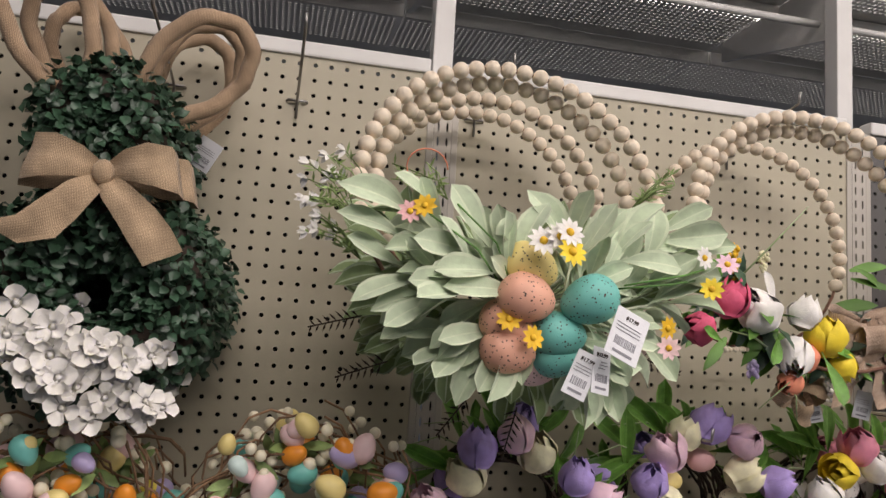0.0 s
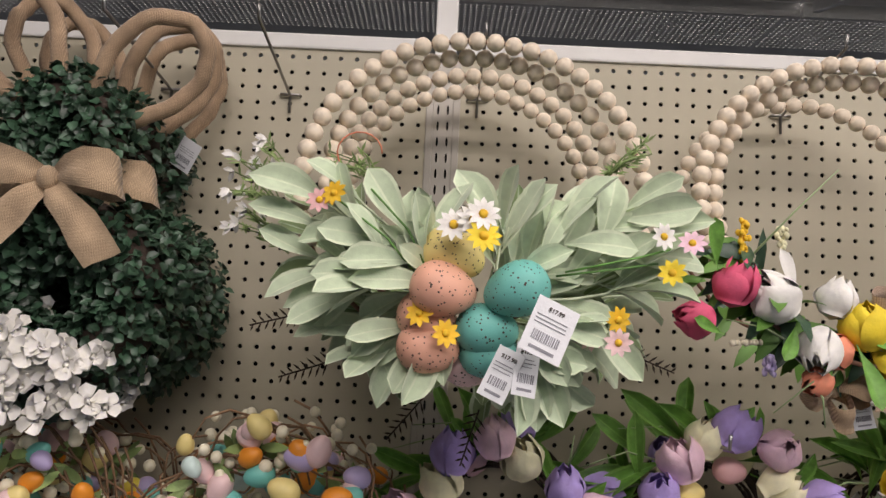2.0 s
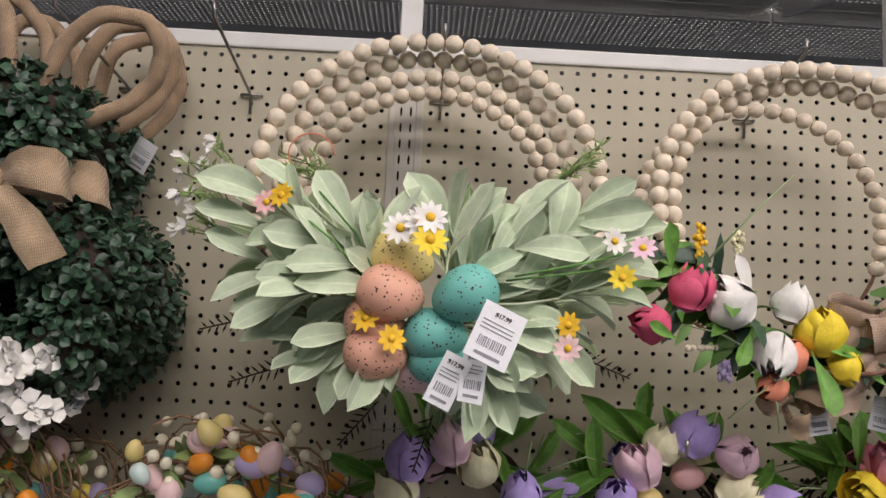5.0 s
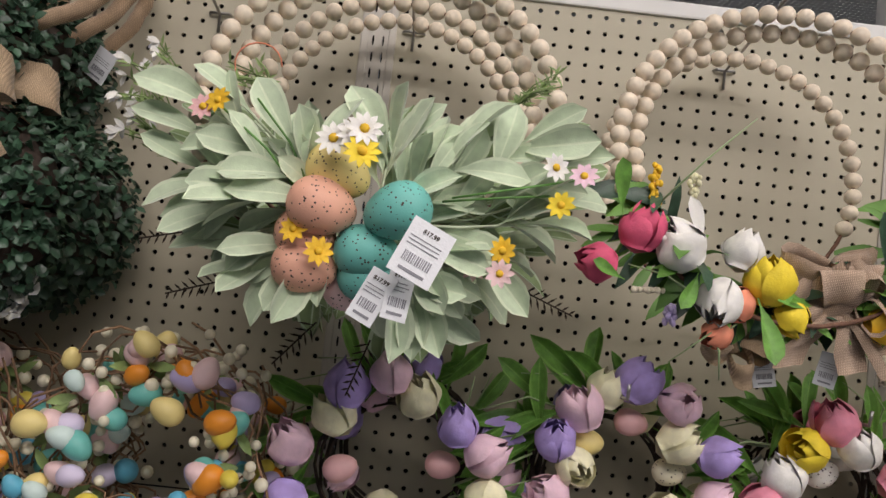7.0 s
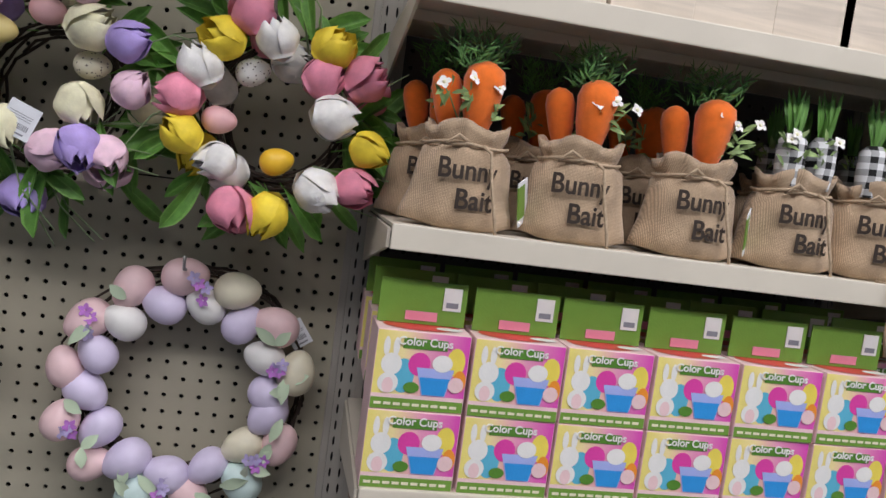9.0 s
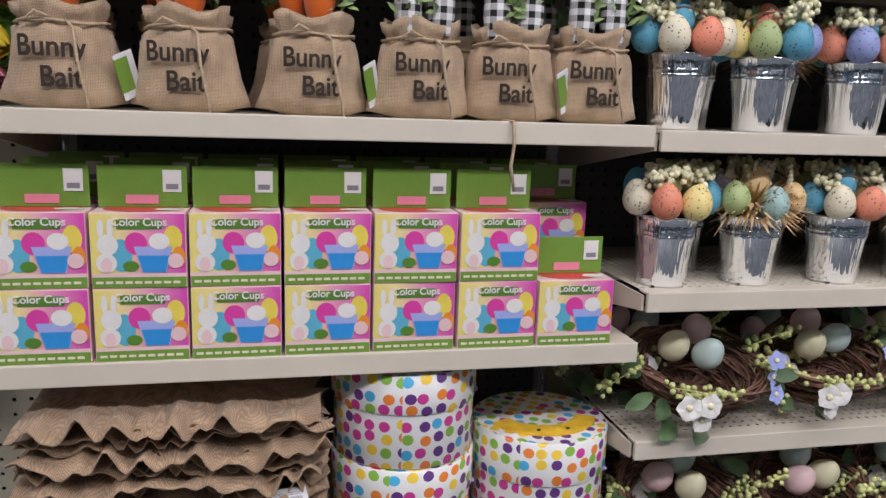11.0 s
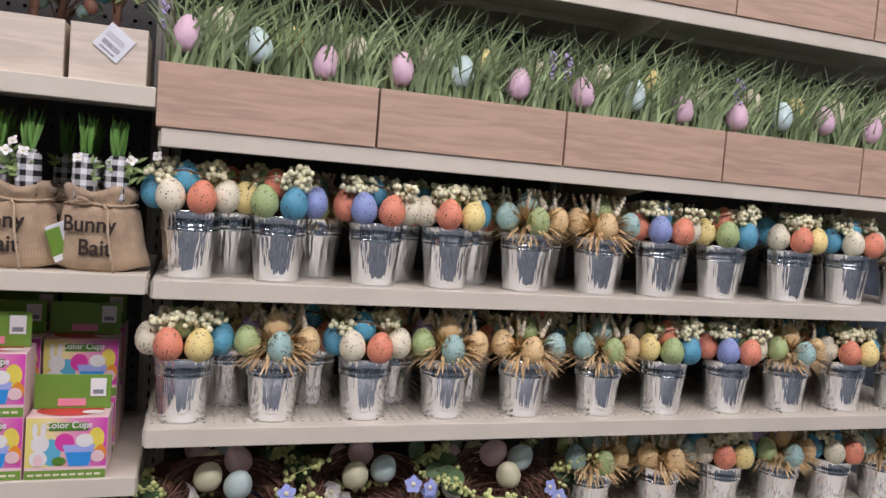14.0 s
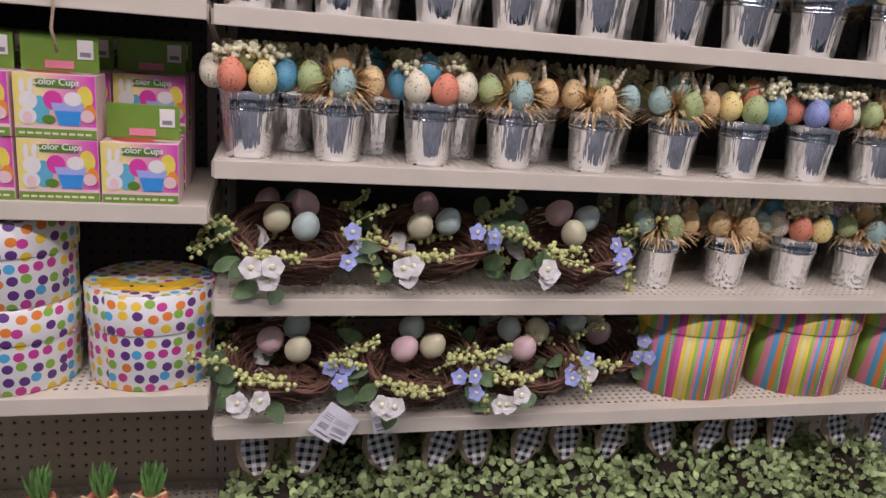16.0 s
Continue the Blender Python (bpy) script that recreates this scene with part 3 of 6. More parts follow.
for s in range(-2, 3):
    x0 = s * SEC
    top = 2.2
    board = MB()
    nz = 72 if s < 0 else 55
    perforated(board, 30, nz, PITCH, PITCH, 0.0042, 0.0042, lambda u, v, w, x0=x0: (x0 + PITCH + u, w, 2.2 - nz * PITCH + v))
    if s >= 0:
        low = perforated(MB(), 30, 22, PITCH, PITCH, 0.0042, 0.0042, lambda u, v, w, x0=x0: (x0 + PITCH + u, -0.002 + w, 0.63 - 22 * PITCH + v))
        structure("wall_pegboard_low", low, PEG, "beige pegboard panel below the shelves")
    board.box(x0 + PITCH, x0 + SEC - PITCH, 0.0042, 0.006, 0.1, 2.2 - nz * PITCH)
    # panels from section 0 on get a much darker colour than the beige ones
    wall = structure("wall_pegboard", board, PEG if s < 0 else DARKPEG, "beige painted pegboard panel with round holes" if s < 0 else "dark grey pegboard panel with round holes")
    # added black sheet paints the shade seen through the holes
    part("panel_back_shade", MB().box(x0 + 0.005, x0 + SEC - 0.005, 0.03, 0.034, 0.1, 2.19), DARK, wall, "added black sheet standing in for shade inside the fixture", False)
    rail = structure("trim_top_rail", MB().bevel_box(x0 + 0.03, x0 + SEC - 0.03, -0.006, 0.03, 2.2, 2.228, 0.004), GREYSTEEL, "grey steel top rail")
    if s < 0:
        structure("trim_panel_seam", MB().box(x0 + PITCH, x0 + SEC - PITCH, -0.0012, 0, 1.318, 1.3205), DARK, "dark joint between two panels")
for s in range(-2, 4):
    x = s * SEC
    up = MB()
    perforated(up, 2, 72, 0.017, PITCH, 0.0022, 0.0095, lambda u, v, w, x=x: (x - 0.017 + u, -0.003 + w, 2.2 - 72 * PITCH + v))
    for a in (-1, 1):
        up.bevel_box(x + a * 0.0235 - 0.0065, x + a * 0.0235 + 0.0065, -0.003, 0.03, 0.1, 2.2, 0.002)
    up.box(x - 0.017, x + 0.017, -0.003, 0.03, 0.1, 0.14)
    post = structure("trim_upright", up, UPRIGHT, "slotted steel upright between panels")
    part("post", MB().bevel_box(x - 0.02, x + 0.02, 0.035, 0.075, 2.1, 3.0, 0.003), GREYSTEEL, post, "grey steel post", False)
    arm = MB()
    arm.add([(x - 0.008, 0.075, 2.44), (x + 0.008, 0.075, 2.44), (x + 0.008, 0.075, 2.595), (x - 0.008, 0.075, 2.595), (x - 0.008, 0.5, 2.54), (x + 0.008, 0.5, 2.54), (x + 0.008, 0.5, 2.595), (x - 0.008, 0.5, 2.595)],
            [(0, 1, 2, 3), (4, 7, 6, 5), (0, 4, 5, 1), (1, 5, 6, 2), (2, 6, 7, 3), (3, 7, 4, 0)])
    part("bracket", arm, GREYSTEEL, post, "", False)
# perforated shelf of the neighbouring aisle, above the pegboard
for s in range(-3, 3):
    x0 = s * SEC
    deck = MB()
    perforated(deck, 56, 30, SEC / 56.5, 0.0165, 0.0046, 0.0046, lambda u, v, w, x0=x0: (x0 + 0.004 + u, 0.08 + v, 2.60 + w * 0.4), skip=lambda u, v: 0.14 < v < 0.19 or v > 0.45)
    perforated(deck, 56, 34, SEC / 56.5, 0.0165, 0.0046, 0.0046, lambda u, v, w, x0=x0: (x0 + 0.004 + u, 0.59 + v, 2.60 + w * 0.4), skip=lambda u, v: v > 0.30)
    perforated(deck, 56, 2, SEC / 56.5, 0.018, 0.0046, 0.0046, lambda u, v, w, x0=x0: (x0 + 0.004 + u, 0.08 + w, 2.56 + v))
    shelf = structure("trim_upper_shelf", deck, GREYSTEEL, "grey perforated steel shelf above the display")
    part("rod", MB().tube([(x0, 0.11, 2.49), (x0 + SEC, 0.11, 2.49)], 0.009), GREYSTEEL, shelf, "steel rod")
    part("stiffener", MB().box(x0, x0 + SEC, 0.25, 0.27, 2.565, 2.597), GREYSTEEL, shelf, "", False)
    part("edge_strip", MB().bevel_box(x0 + 0.003, x0 + SEC - 0.003, 0.575, 0.59, 2.56, 2.599, 0.002), GREYSTEEL, shelf, "grey steel edge strip", False)


def shelf(x0, z, depth, holes=False, n=1, label="beige painted steel display shelf", y1=-0.004):
    """Shelf of one section; z is its top."""
    root = thing("shelf", label, "shelf", (x0, 0, z), "shelves of the display")
    w = n * SEC - 0.010
    if holes:
        deck = perforated(MB(), 54 * n, int((depth - 0.04) / 0.0168), w / (54 * n), 0.0168, 0.0043, 0.0043, lambda u, v, q: (0.006 + u, -depth + 0.03 + v, -q * 0.5))
        rows = int((depth - 0.04) / 0.0168)
        deck.box(0.006, 0.006 + w, -depth + 0.03 + rows * 0.0168, y1, -0.003, 0)
        deck.box(0.006, 0.006 + w, -depth + 0.006, -depth + 0.03, -0.003, 0)
    else:
        deck = MB().box(0.006, 0.006 + w, -depth + 0.006, y1, -0.004, 0)
    part("deck", deck, STEEL, root, smooth=False)
    part("front_edge", MB().bevel_box(0.006, 0.006 + w, -depth, -depth + 0.008, -0.031, 0.0008, 0.002), STEEL, root, smooth=False)
    for a in (0.002, SEC - 0.002, n * SEC - 0.006)[:: 1 if n > 1 else 2]:
        br = MB().add([(a, -0.003, -0.09), (a + 0.004, -0.003, -0.09), (a + 0.004, -0.003, -0.006), (a, -0.003, -0.006), (a, -depth + 0.012, -0.03), (a + 0.004, -depth + 0.012, -0.03), (a + 0.004, -depth + 0.012, -0.006), (a, -depth + 0.012, -0.006)],
                      [(0, 3, 2, 1), (4, 5, 6, 7), (0, 1, 5, 4), (1, 2, 6, 5), (2, 3, 7, 6), (3, 0, 4, 7)])
        part("bracket", br, STEEL, root, smooth=False)
    part("stiffener", MB().box(0.01, w, -depth * 0.55, -depth * 0.55 + 0.02, -0.02, -0.005), STEEL, root, smooth=False)
    return root


shelf(0, 1.612, 0.39)
shelf(0, 1.312, 0.39)
shelf(0, 0.980, 0.39)
shelf(0, 0.634, 0.39, True)
shelf(0, 0.22, 0.40, True)
for z, depth, holes in ((1.886, 0.39, False), (1.552, 0.39, False), (1.306, 0.39, False), (1.059, 0.39, True), (0.814, 0.39, True), (0.572, 0.39, True), (0.13, 0.40, False)):
    shelf(SEC, z, depth, holes, 2)


# ---- wreath wall ----
def hook(x, z, reach, lift, label="bare zinc pegboard hook"):
    root = thing("peg_hook", label, "hook", (x, 0, z), "hooks on the pegboard")
    part("prong", MB().tube([(0, -0.004, -0.03), (0, -0.004, 0), (0, -0.02, 0.004), (0, -reach, lift), (0, -reach - 0.004, lift + 0.02)], 0.0026), CHROME, root)
    part("base", MB().tube([(-0.018, 0.0, 0.002), (-0.016, -0.007, 0.002), (0.016, -0.007, 0.002), (0.018, 0.0, 0.002)], 0.0026), CHROME, root)
    return root


hook(-1.185, 2.112, 0.25, 0.04)
hook(-0.855, 2.118, 0.236, 0.026)
hook(-0.318, 2.114, 0.22, 0.044)
hook(-1.395, 2.112, 0.28, 0.03)
hook(-1.17, 1.53, 0.25, 0.02)
hook(-0.82, 1.53, 0.25, 0.02)
hook(-0.50, 1.55, 0.25, 0.02)
hook(-0.17, 1.55, 0.25, 0.02)
hook(-0.27, 1.17, 0.12, 0.02)
hook(-0.75, 1.17, 0.12, 0.02)
hook(-1.24, 1.17, 0.12, 0.02)

BEADS = {}


def bead_mesh():
    if not BEADS:
        BEADS[0] = MB().ball((0, 0, 0), 0.0132, 1, 14, 9).mesh("bead", BEAD)
    return BEADS[0]


def bead_ring(parent, c, radius, lean=0.0, yaw=0.0):
    n = round(2 * math.pi * radius / 0.0264)
    m = Matrix.Translation(c) @ pose(0, 0, 0, lean, 0, yaw)
    ring = part("ring", MB().tube([m @ Vector((radius * math.cos(2 * math.pi * i / 40), 0, radius * math.sin(2 * math.pi * i / 40))) for i in range(41)], 0.003), TWIG, parent, "wire ring strung with wooden beads")
    for i in range(n):
        a = 2 * math.pi * (i + 0.5) / n
        if math.sin(a) < -0.45:
            continue
        p = m @ Vector((radius * math.cos(a), rnd(-0.001, 0.001), radius * math.sin(a)))
        part("bead", bead_mesh(), None, ring, m=Matrix.Translation(p) @ pose(0, 0, 0, rnd(0, 360), rnd(0, 360), 0))


# leaf-and-egg wreath, with two more hung behind it
def felt_spray(root, tips, heart, rs, per, body, rim, deep, size=1.0):
    """Stalks that fan out from the heart of a wreath to the tips, each set with felt leaves on both sides."""
    stalks = MB()
    for tx, tz in tips:
        side = 1 if tx > 0 else -1
        a = Vector((heart[0] + side * 0.02, heart[1] + rs.uniform(-0.015, 0.03), heart[2]))
        b = Vector((tx, heart[1] + deep * min(1.0, abs(tx) / 0.25) + rs.uniform(-0.03, 0.02), tz))
        mid = (a + b) / 2 + Vector((0, -0.02, 0.012 * side * rs.uniform(-1, 1)))
        d = (b - a).normalized()
        end = b - d * 0.085 * size
        stalks.tube([a, mid - d * 0.03, end, b - d * 0.06], 0.0017, 5)
        across = Vector((-d.z, 0, d.x))
        for k in range(per):
            t = 1.0 if k == 0 else rs.uniform(0.12, 0.92)
            p = a.lerp(mid - d * 0.03, t * 2) if t < 0.5 else (mid - d * 0.03).lerp(end, t * 2 - 1)
            turn = 0.0 if k == 0 else (1 if k % 2 else -1) * rs.uniform(0.25, 0.85)
            go = d * math.cos(turn) + across * math.sin(turn) + Vector((0, rs.uniform(-0.85, 0.25), 0))
            face = Vector((rs.uniform(-1.0, 1.0), -1, rs.uniform(-0.2, 1.4)))
            part("leaf", felt_leaf_mesh(rs.randrange(8), body, rim), None, root, m=aim(p, go, face, size * rs.uniform(0.078, 0.112)))
    part("stalk", stalks, LAMBRIM, root, "pale green stalks")


def leaf_wreath(c, rings, label):
    root = thing("bead_wreath", label, "wreath", c, "bead wreaths")
    for at, radius, lean in rings:
        bead_ring(root, at, radius, lean)
    return root


w1 = leaf_wreath((-0.868, -0.25, 1.90), (((0, -0.065, 0.011), 0.228, -16), ((0, -0.023, 0.021), 0.200, -14)), "wooden bead wreath with lamb's-ear leaves and speckled eggs")
rs = random.Random(7)
SPRAY = ((-0.235, 0.0), (-0.245, -0.04), (-0.245, -0.09), (-0.225, -0.14), (-0.20, -0.19), (-0.155, -0.235), (-0.105, -0.255), (-0.19, 0.015), (-0.12, -0.02), (-0.06, -0.04),
         (0.275, -0.03), (0.28, -0.075), (0.26, -0.12), (0.225, -0.17), (0.18, -0.215), (0.13, -0.26), (0.095, -0.275), (0.235, 0.01), (0.17, 0.0), (0.10, -0.02), (0.04, 0.004))
felt_spray(w1, SPRAY, (0, -0.195, -0.15), rs, 6, LAMB, LAMBRIM, 0.06)
# rear layer of leaves, coloured darker than the front one
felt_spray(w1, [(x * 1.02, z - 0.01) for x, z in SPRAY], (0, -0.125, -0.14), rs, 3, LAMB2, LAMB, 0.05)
for color, x, y, z, d, r in (("peach", -0.034, -0.236, -0.141, (1, 0.2, -0.18), 0.0305), ("teal", 0.045, -0.240, -0.138, (-1, 0.2, -0.40), 0.0305), ("yellow", -0.024, -0.215, -0.100, (1, 0, -0.4), 0.030),
                             ("teal", 0.016, -0.218, -0.182, (1, 0, -0.05), 0.029), ("teal", 0.020, -0.205, -0.207, (1, 0, 0.05), 0.028), ("peach", -0.050, -0.212, -0.172, (1, 0, -0.4), 0.029), ("peach", -0.048, -0.215, -0.205, (1, 0, -0.15), 0.029), ("palepink", 0.0, -0.18, -0.222, (1, 0, 0), 0.026)):
    put_egg(w1, "speckle", color, (x, y, z), d, r, 1.22)
for color, x, y, z in (("white", -0.026, -0.262, -0.074), ("white", 0.004, -0.268, -0.062), ("daffodil", 0.005, -0.275, -0.086), ("white", -0.006, -0.262, -0.068)):
    put_blossom(w1, color, (x, y, z), (rnd(-0.3, 0.3), -1, 0.35), 11, 0.019, 0.42, "gold")
for color, x, y, z in (("gold", -0.161, -0.212, -0.037), ("pink", -0.178, -0.207, -0.045), ("gold", -0.058, -0.245, -0.168), ("gold", -0.030, -0.25, -0.188), ("daffodil", 0.214, -0.235, -0.112), ("softpink", 0.235, -0.236, -0.079), ("white", 0.205, -0.23, -0.072), ("palepink", 0.158, -0.23, -0.19), ("gold", 0.158, -0.225, -0.165), ("palepink", 0.130, -0.215, -0.185)):
    put_blossom(w1, color, (x, y, z), (rnd(-0.5, 0.5), -1, rnd(-0.2, 0.5)), 9, 0.0155, 0.5, "gold")
bare = MB()
for x0, z0, x1, z1 in ((-0.06, -0.13, -0.155, -0.045), (-0.05, -0.125, -0.12, -0.03), (0.09, -0.12, 0.205, -0.10), (0.10, -0.115, 0.23, -0.08)):
    bare.tube([(x0, -0.22, z0), ((x0 + x1) / 2 + 0.01, -0.235, (z0 + z1) / 2), (x1, -0.21, z1)], 0.0013, 5)
part("flower_stalk", bare, DGREEN, w1, "dark green wire stalks")
for sx, sz, pale in ((-0.285, -0.015, True), (-0.275, -0.07, True), (-0.265, 0.005, True), (0.20, 0.03, False), (-0.165, 0.02, False)):
    spr, bud = MB(), MB()
    out = -1 if sx < 0 else 1
    for q in range(7):
        b = Vector((sx - out * 0.05, -0.13, sz - 0.03))
        e = Vector((sx + rnd(-0.025, 0.02), -0.12 + rnd(-0.03, 0.02), sz + rnd(-0.015, 0.035)))
        spr.tube([b, (b + e) / 2 + Vector((0, -0.01, 0.008)), e], 0.0009, 4)
        for w in range(7):
            p = b.lerp(e, rnd(0.3, 1))
            spr.leaf(p, (rnd(-1, 1), -0.4, rnd(-0.2, 1)), (0, -1, 0.3), 0.017, 0.0035, 0.2, 2)
        if pale:
            for w in range(4):
                bud.leaf(e, (out * rnd(0.1, 1), rnd(-1, 0.2), rnd(-0.7, 0.8)), (0, -1, 0.3), 0.016, 0.007, 0.4, 3)
    part("sprig", spr, EUCA, w1, "thin green sprig")
    if pale:
        part("wax_flower", bud, WHITEP, w1, "small white wax flowers")
part("wire_loop", MB().tube([(-0.145 + 0.028 * math.cos(a * 0.35), -0.13, 0.03 + 0.026 * math.sin(a * 0.35)) for a in range(12)], 0.0011, 5), tint("petal", "coral"), w1, "thin coral wire tendril")
fern = MB()
for bx, bz, dx, dz in ((-0.17, -0.23, -1, -0.35), (-0.05, -0.27, -0.5, -0.6), (0.20, -0.2, 0.9, -0.35), (0.02, -0.285, -0.25, -0.8), (-0.21, -0.17, -0.9, -0.25)):
    b, d = Vector((bx, -0.06, bz)), Vector((dx, -0.1, dz)).normalized()
    fern.tube([b, b + d * 0.075], 0.0011, 4)
    for q in range(14):
        fern.leaf(b + d * (0.005 + 0.005 * q), (d.x * 0.7 + (-d.z if q % 2 else d.z), -0.2, d.z * 0.7 + (d.x if q % 2 else -d.x)), (0, -1, 0), 0.020 - 0.0008 * q, 0.003, 0.1, 2)
part("fern_sprig", fern, DTWIG, w1, "dark fern sprigs")
price_tag(w1, Matrix.Translation((0.075, -0.282, -0.180)) @ pose(0, 0, 0, -8, 24, 6), "$17.99", 0.047, 0.060)
price_tag(w1, Matrix.Translation((0.030, -0.258, -0.228)) @ pose(0, 0, 0, -8, 24, -10), "$17.99", 0.030, 0.056)
price_tag(w1, Matrix.Translation((0.056, -0.255, -0.222)) @ pose(0, 0, 0, -8, 10, 18), "$17.99", 0.028, 0.056)
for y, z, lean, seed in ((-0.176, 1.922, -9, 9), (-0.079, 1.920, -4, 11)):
    w = leaf_wreath((-0.868, y, z), (((0, 0, 0), 0.195, lean),), "bead wreath with darker green leaves, hung behind another")
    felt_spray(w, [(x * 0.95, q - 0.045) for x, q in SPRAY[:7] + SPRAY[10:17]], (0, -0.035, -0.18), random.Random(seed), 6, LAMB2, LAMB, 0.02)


def ribbon_loop(mb, c, d, across, length, width):
    """A loop of wide ribbon that leaves the knot at c along d and comes back."""
    c, d = Vector(c), Vector(d).normalized()
    lift = d.cross(Vector(across)).normalized()
    pts, ws = [], []
    for i in range(13):
        a = 2 * math.pi * i / 12
        pts.append(c + d * (length * (1 - math.cos(a)) / 2) + lift * (0.30 * length * math.sin(a)) + Vector((0, 0, 0.003 * math.sin(3 * a + length * 90))))
        ws.append(width * (0.30 + 0.70 * math.sin(a / 2) ** 0.7))
    return mb.band(pts, ws, across)


def tulip_swag(c, rings, label, count):
    root = thing("bead_wreath", label, "wreath", c, "bead wreaths")
    for at, radius, lean in rings:
        bead_ring(root, at, radius, lean, -4)
    rs = random.Random(21)
    lv, dark = MB(), MB()
    for k in range(count):
        a = math.radians(rs.uniform(-165, -8))
        b = Vector((0.185 * math.cos(a), -rs.uniform(0.02, 0.085), 0.185 * math.sin(a) - 0.01))
        (lv if k % 3 else dark).leaf(b, (math.cos(a) * 0.8 + rs.uniform(-0.7, 0.7), -rs.uniform(0.1, 0.6), math.sin(a) * 0.5 + rs.uniform(-0.6, 0.6)), (rs.uniform(-0.4, 0.4), -1, 0.4), rs.uniform(0.05, 0.095), rs.uniform(0.014, 0.026), rs.uniform(0, 0.6), 6)
    part("foliage", lv, GREEN, root, "green silk tulip leaves")
    part("dark_foliage", dark, BOXW, root, "dark green filler leaves")
    return root


w2 = tulip_swag((-0.325, -0.235, 1.915), (((0, -0.05, -0.005), 0.225, -14), ((0.006, -0.012, 0.0), 0.200, -12)), "wooden bead wreath with silk tulips and a burlap bow", 210)
for color, x, z, d, sz in (("hotpink", -0.205, -0.155, (0.15, -0.45, 0.9), 1.05), ("hotpink", -0.225, -0.175, (-0.7, -0.4, 0.1), 0.9), ("white", -0.125, -0.165, (-0.75, -0.5, 0.75), 1.15), ("white", -0.085, -0.18, (-0.25, -0.9, -0.45), 1.05),
                           ("white", -0.075, -0.165, (0.2, -0.4, 0.8), 0.9), ("daffodil", -0.03, -0.205, (-0.15, -0.65, 0.75), 1.1), ("daffodil", -0.018, -0.195, (0.5, -0.6, -0.7), 0.8), ("daffodil", 0.135, -0.125, (0.9, -0.5, -0.12), 1.35), ("white", 0.185, -0.085, (0.75, -0.5, 0.35), 1.2),
                           ("white", 0.145, -0.075, (-0.1, -0.5, 0.8), 1.1), ("rose", 0.175, -0.035, (0.15, -0.5, 0.9), 1.25), ("rose", 0.215, -0.02, (0.9, -0.3, 0.2), 0.9), ("coral", 0.135, -0.175, (1, -0.4, 0.1), 0.8), ("coral", -0.055, -0.215, (-0.4, -0.6, 0.2), 0.8), ("gold", 0.09, -0.215, (1, -0.4, 0.1), 0.85), ("coral", -0.075, -0.235, (-0.6, -0.5, -0.3), 0.7)):
    put_tulip(w2, color, (x, -0.090, z), (d[0], d[1] * 0.4, d[2]), sz * 1.05, 1.0)
part("petal", felt_leaf_mesh(3, WHITEP, WHITEP), None, w2, "upright white petal", m=aim((-0.12, -0.09, -0.145), (-0.25, -0.2, 1), (0.3, -1, 0.2), 0.075))
rs = random.Random(4)
bow = part("bow", MB().ball((0.06, -0.095, -0.18), 0.014, 1.1, 10, 6), PINKLAP, w2, "dusty brown burlap bow")
for k in range(13):
    a = rs.choice((0.35, 2.8, 1.5, -0.5, 3.6, -1.5)) + rs.uniform(-0.45, 0.45)
    loop = ribbon_loop(MB(), (0.06 + rs.uniform(-0.03, 0.03), -0.065 - rs.uniform(0, 0.02), -0.175 + rs.uniform(-0.03, 0.03)), (math.cos(a), -rs.uniform(0.1, 0.9), math.sin(a) * 0.8), (rs.uniform(-0.8, 0.8) - math.sin(a) * 0.5, rs.uniform(0.2, 0.9), math.cos(a) + rs.uniform(-0.5, 0.5)), rs.uniform(0.045, 0.08), rs.uniform(0.036, 0.055))
    part("ribbon_loop", loop, PINKLAP, bow)
for dx in (-0.05, 0.02, 0.065):
    part("ribbon_tail", MB().band([(0.06, -0.08, -0.19), (0.06 + dx * 0.5, -0.10, -0.22), (0.06 + dx, -0.085, -0.25), (0.06 + dx * 1.2, -0.09, -0.275)], [0.02, 0.04, 0.05, 0.046], (1, 0.4, 0.2)), PINKLAP, bow)
low_bow = part("bow", MB().ball((-0.055, -0.055, -0.255), 0.011, 1.1, 10, 6), BURLAP, w2, "second dusty brown bow below")
for k in range(4):
    part("ribbon_loop", ribbon_loop(MB(), (-0.055, -0.05, -0.255), (math.cos(k * 1.7), -0.4, math.sin(k * 1.7)), (0.2, 0.6, math.cos(k)), 0.05, 0.04), BURLAP, low_bow)
for bx, bz, n, up, m, name in ((-0.185, -0.095, 44, 1, tint("petal", "gold"), "yellow"), (-0.135, -0.075, 26, 0.9, CREAMB, "cream"), (-0.012, -0.235, 30, -0.9, WHITEP, "white"), (0.125, -0.245, 34, -0.9, WHITEB, "cream"), (-0.15, -0.215, 26, -0.7, tint("petal", "lilac"), "lilac"), (-0.20, -0.20, 20, 0.1, WHITEB, "cream"), (0.14, -0.215, 18, -0.5, tint("petal", "lilac"), "lilac")):
    spk = MB()
    for q in range(n):
        spk.ball((bx + rnd(-0.006, 0.006) + (0 if abs(up) > 0.5 else 0.0016 * q), -0.085 + rnd(-0.006, 0.006), bz + up * q * 0.0013), rnd(0.0026, 0.0042), 1.2, 6, 4)
    tagged(part("flower_spike", spk, m, w2, name + " flower spike"), kind="stuff")
st = MB()
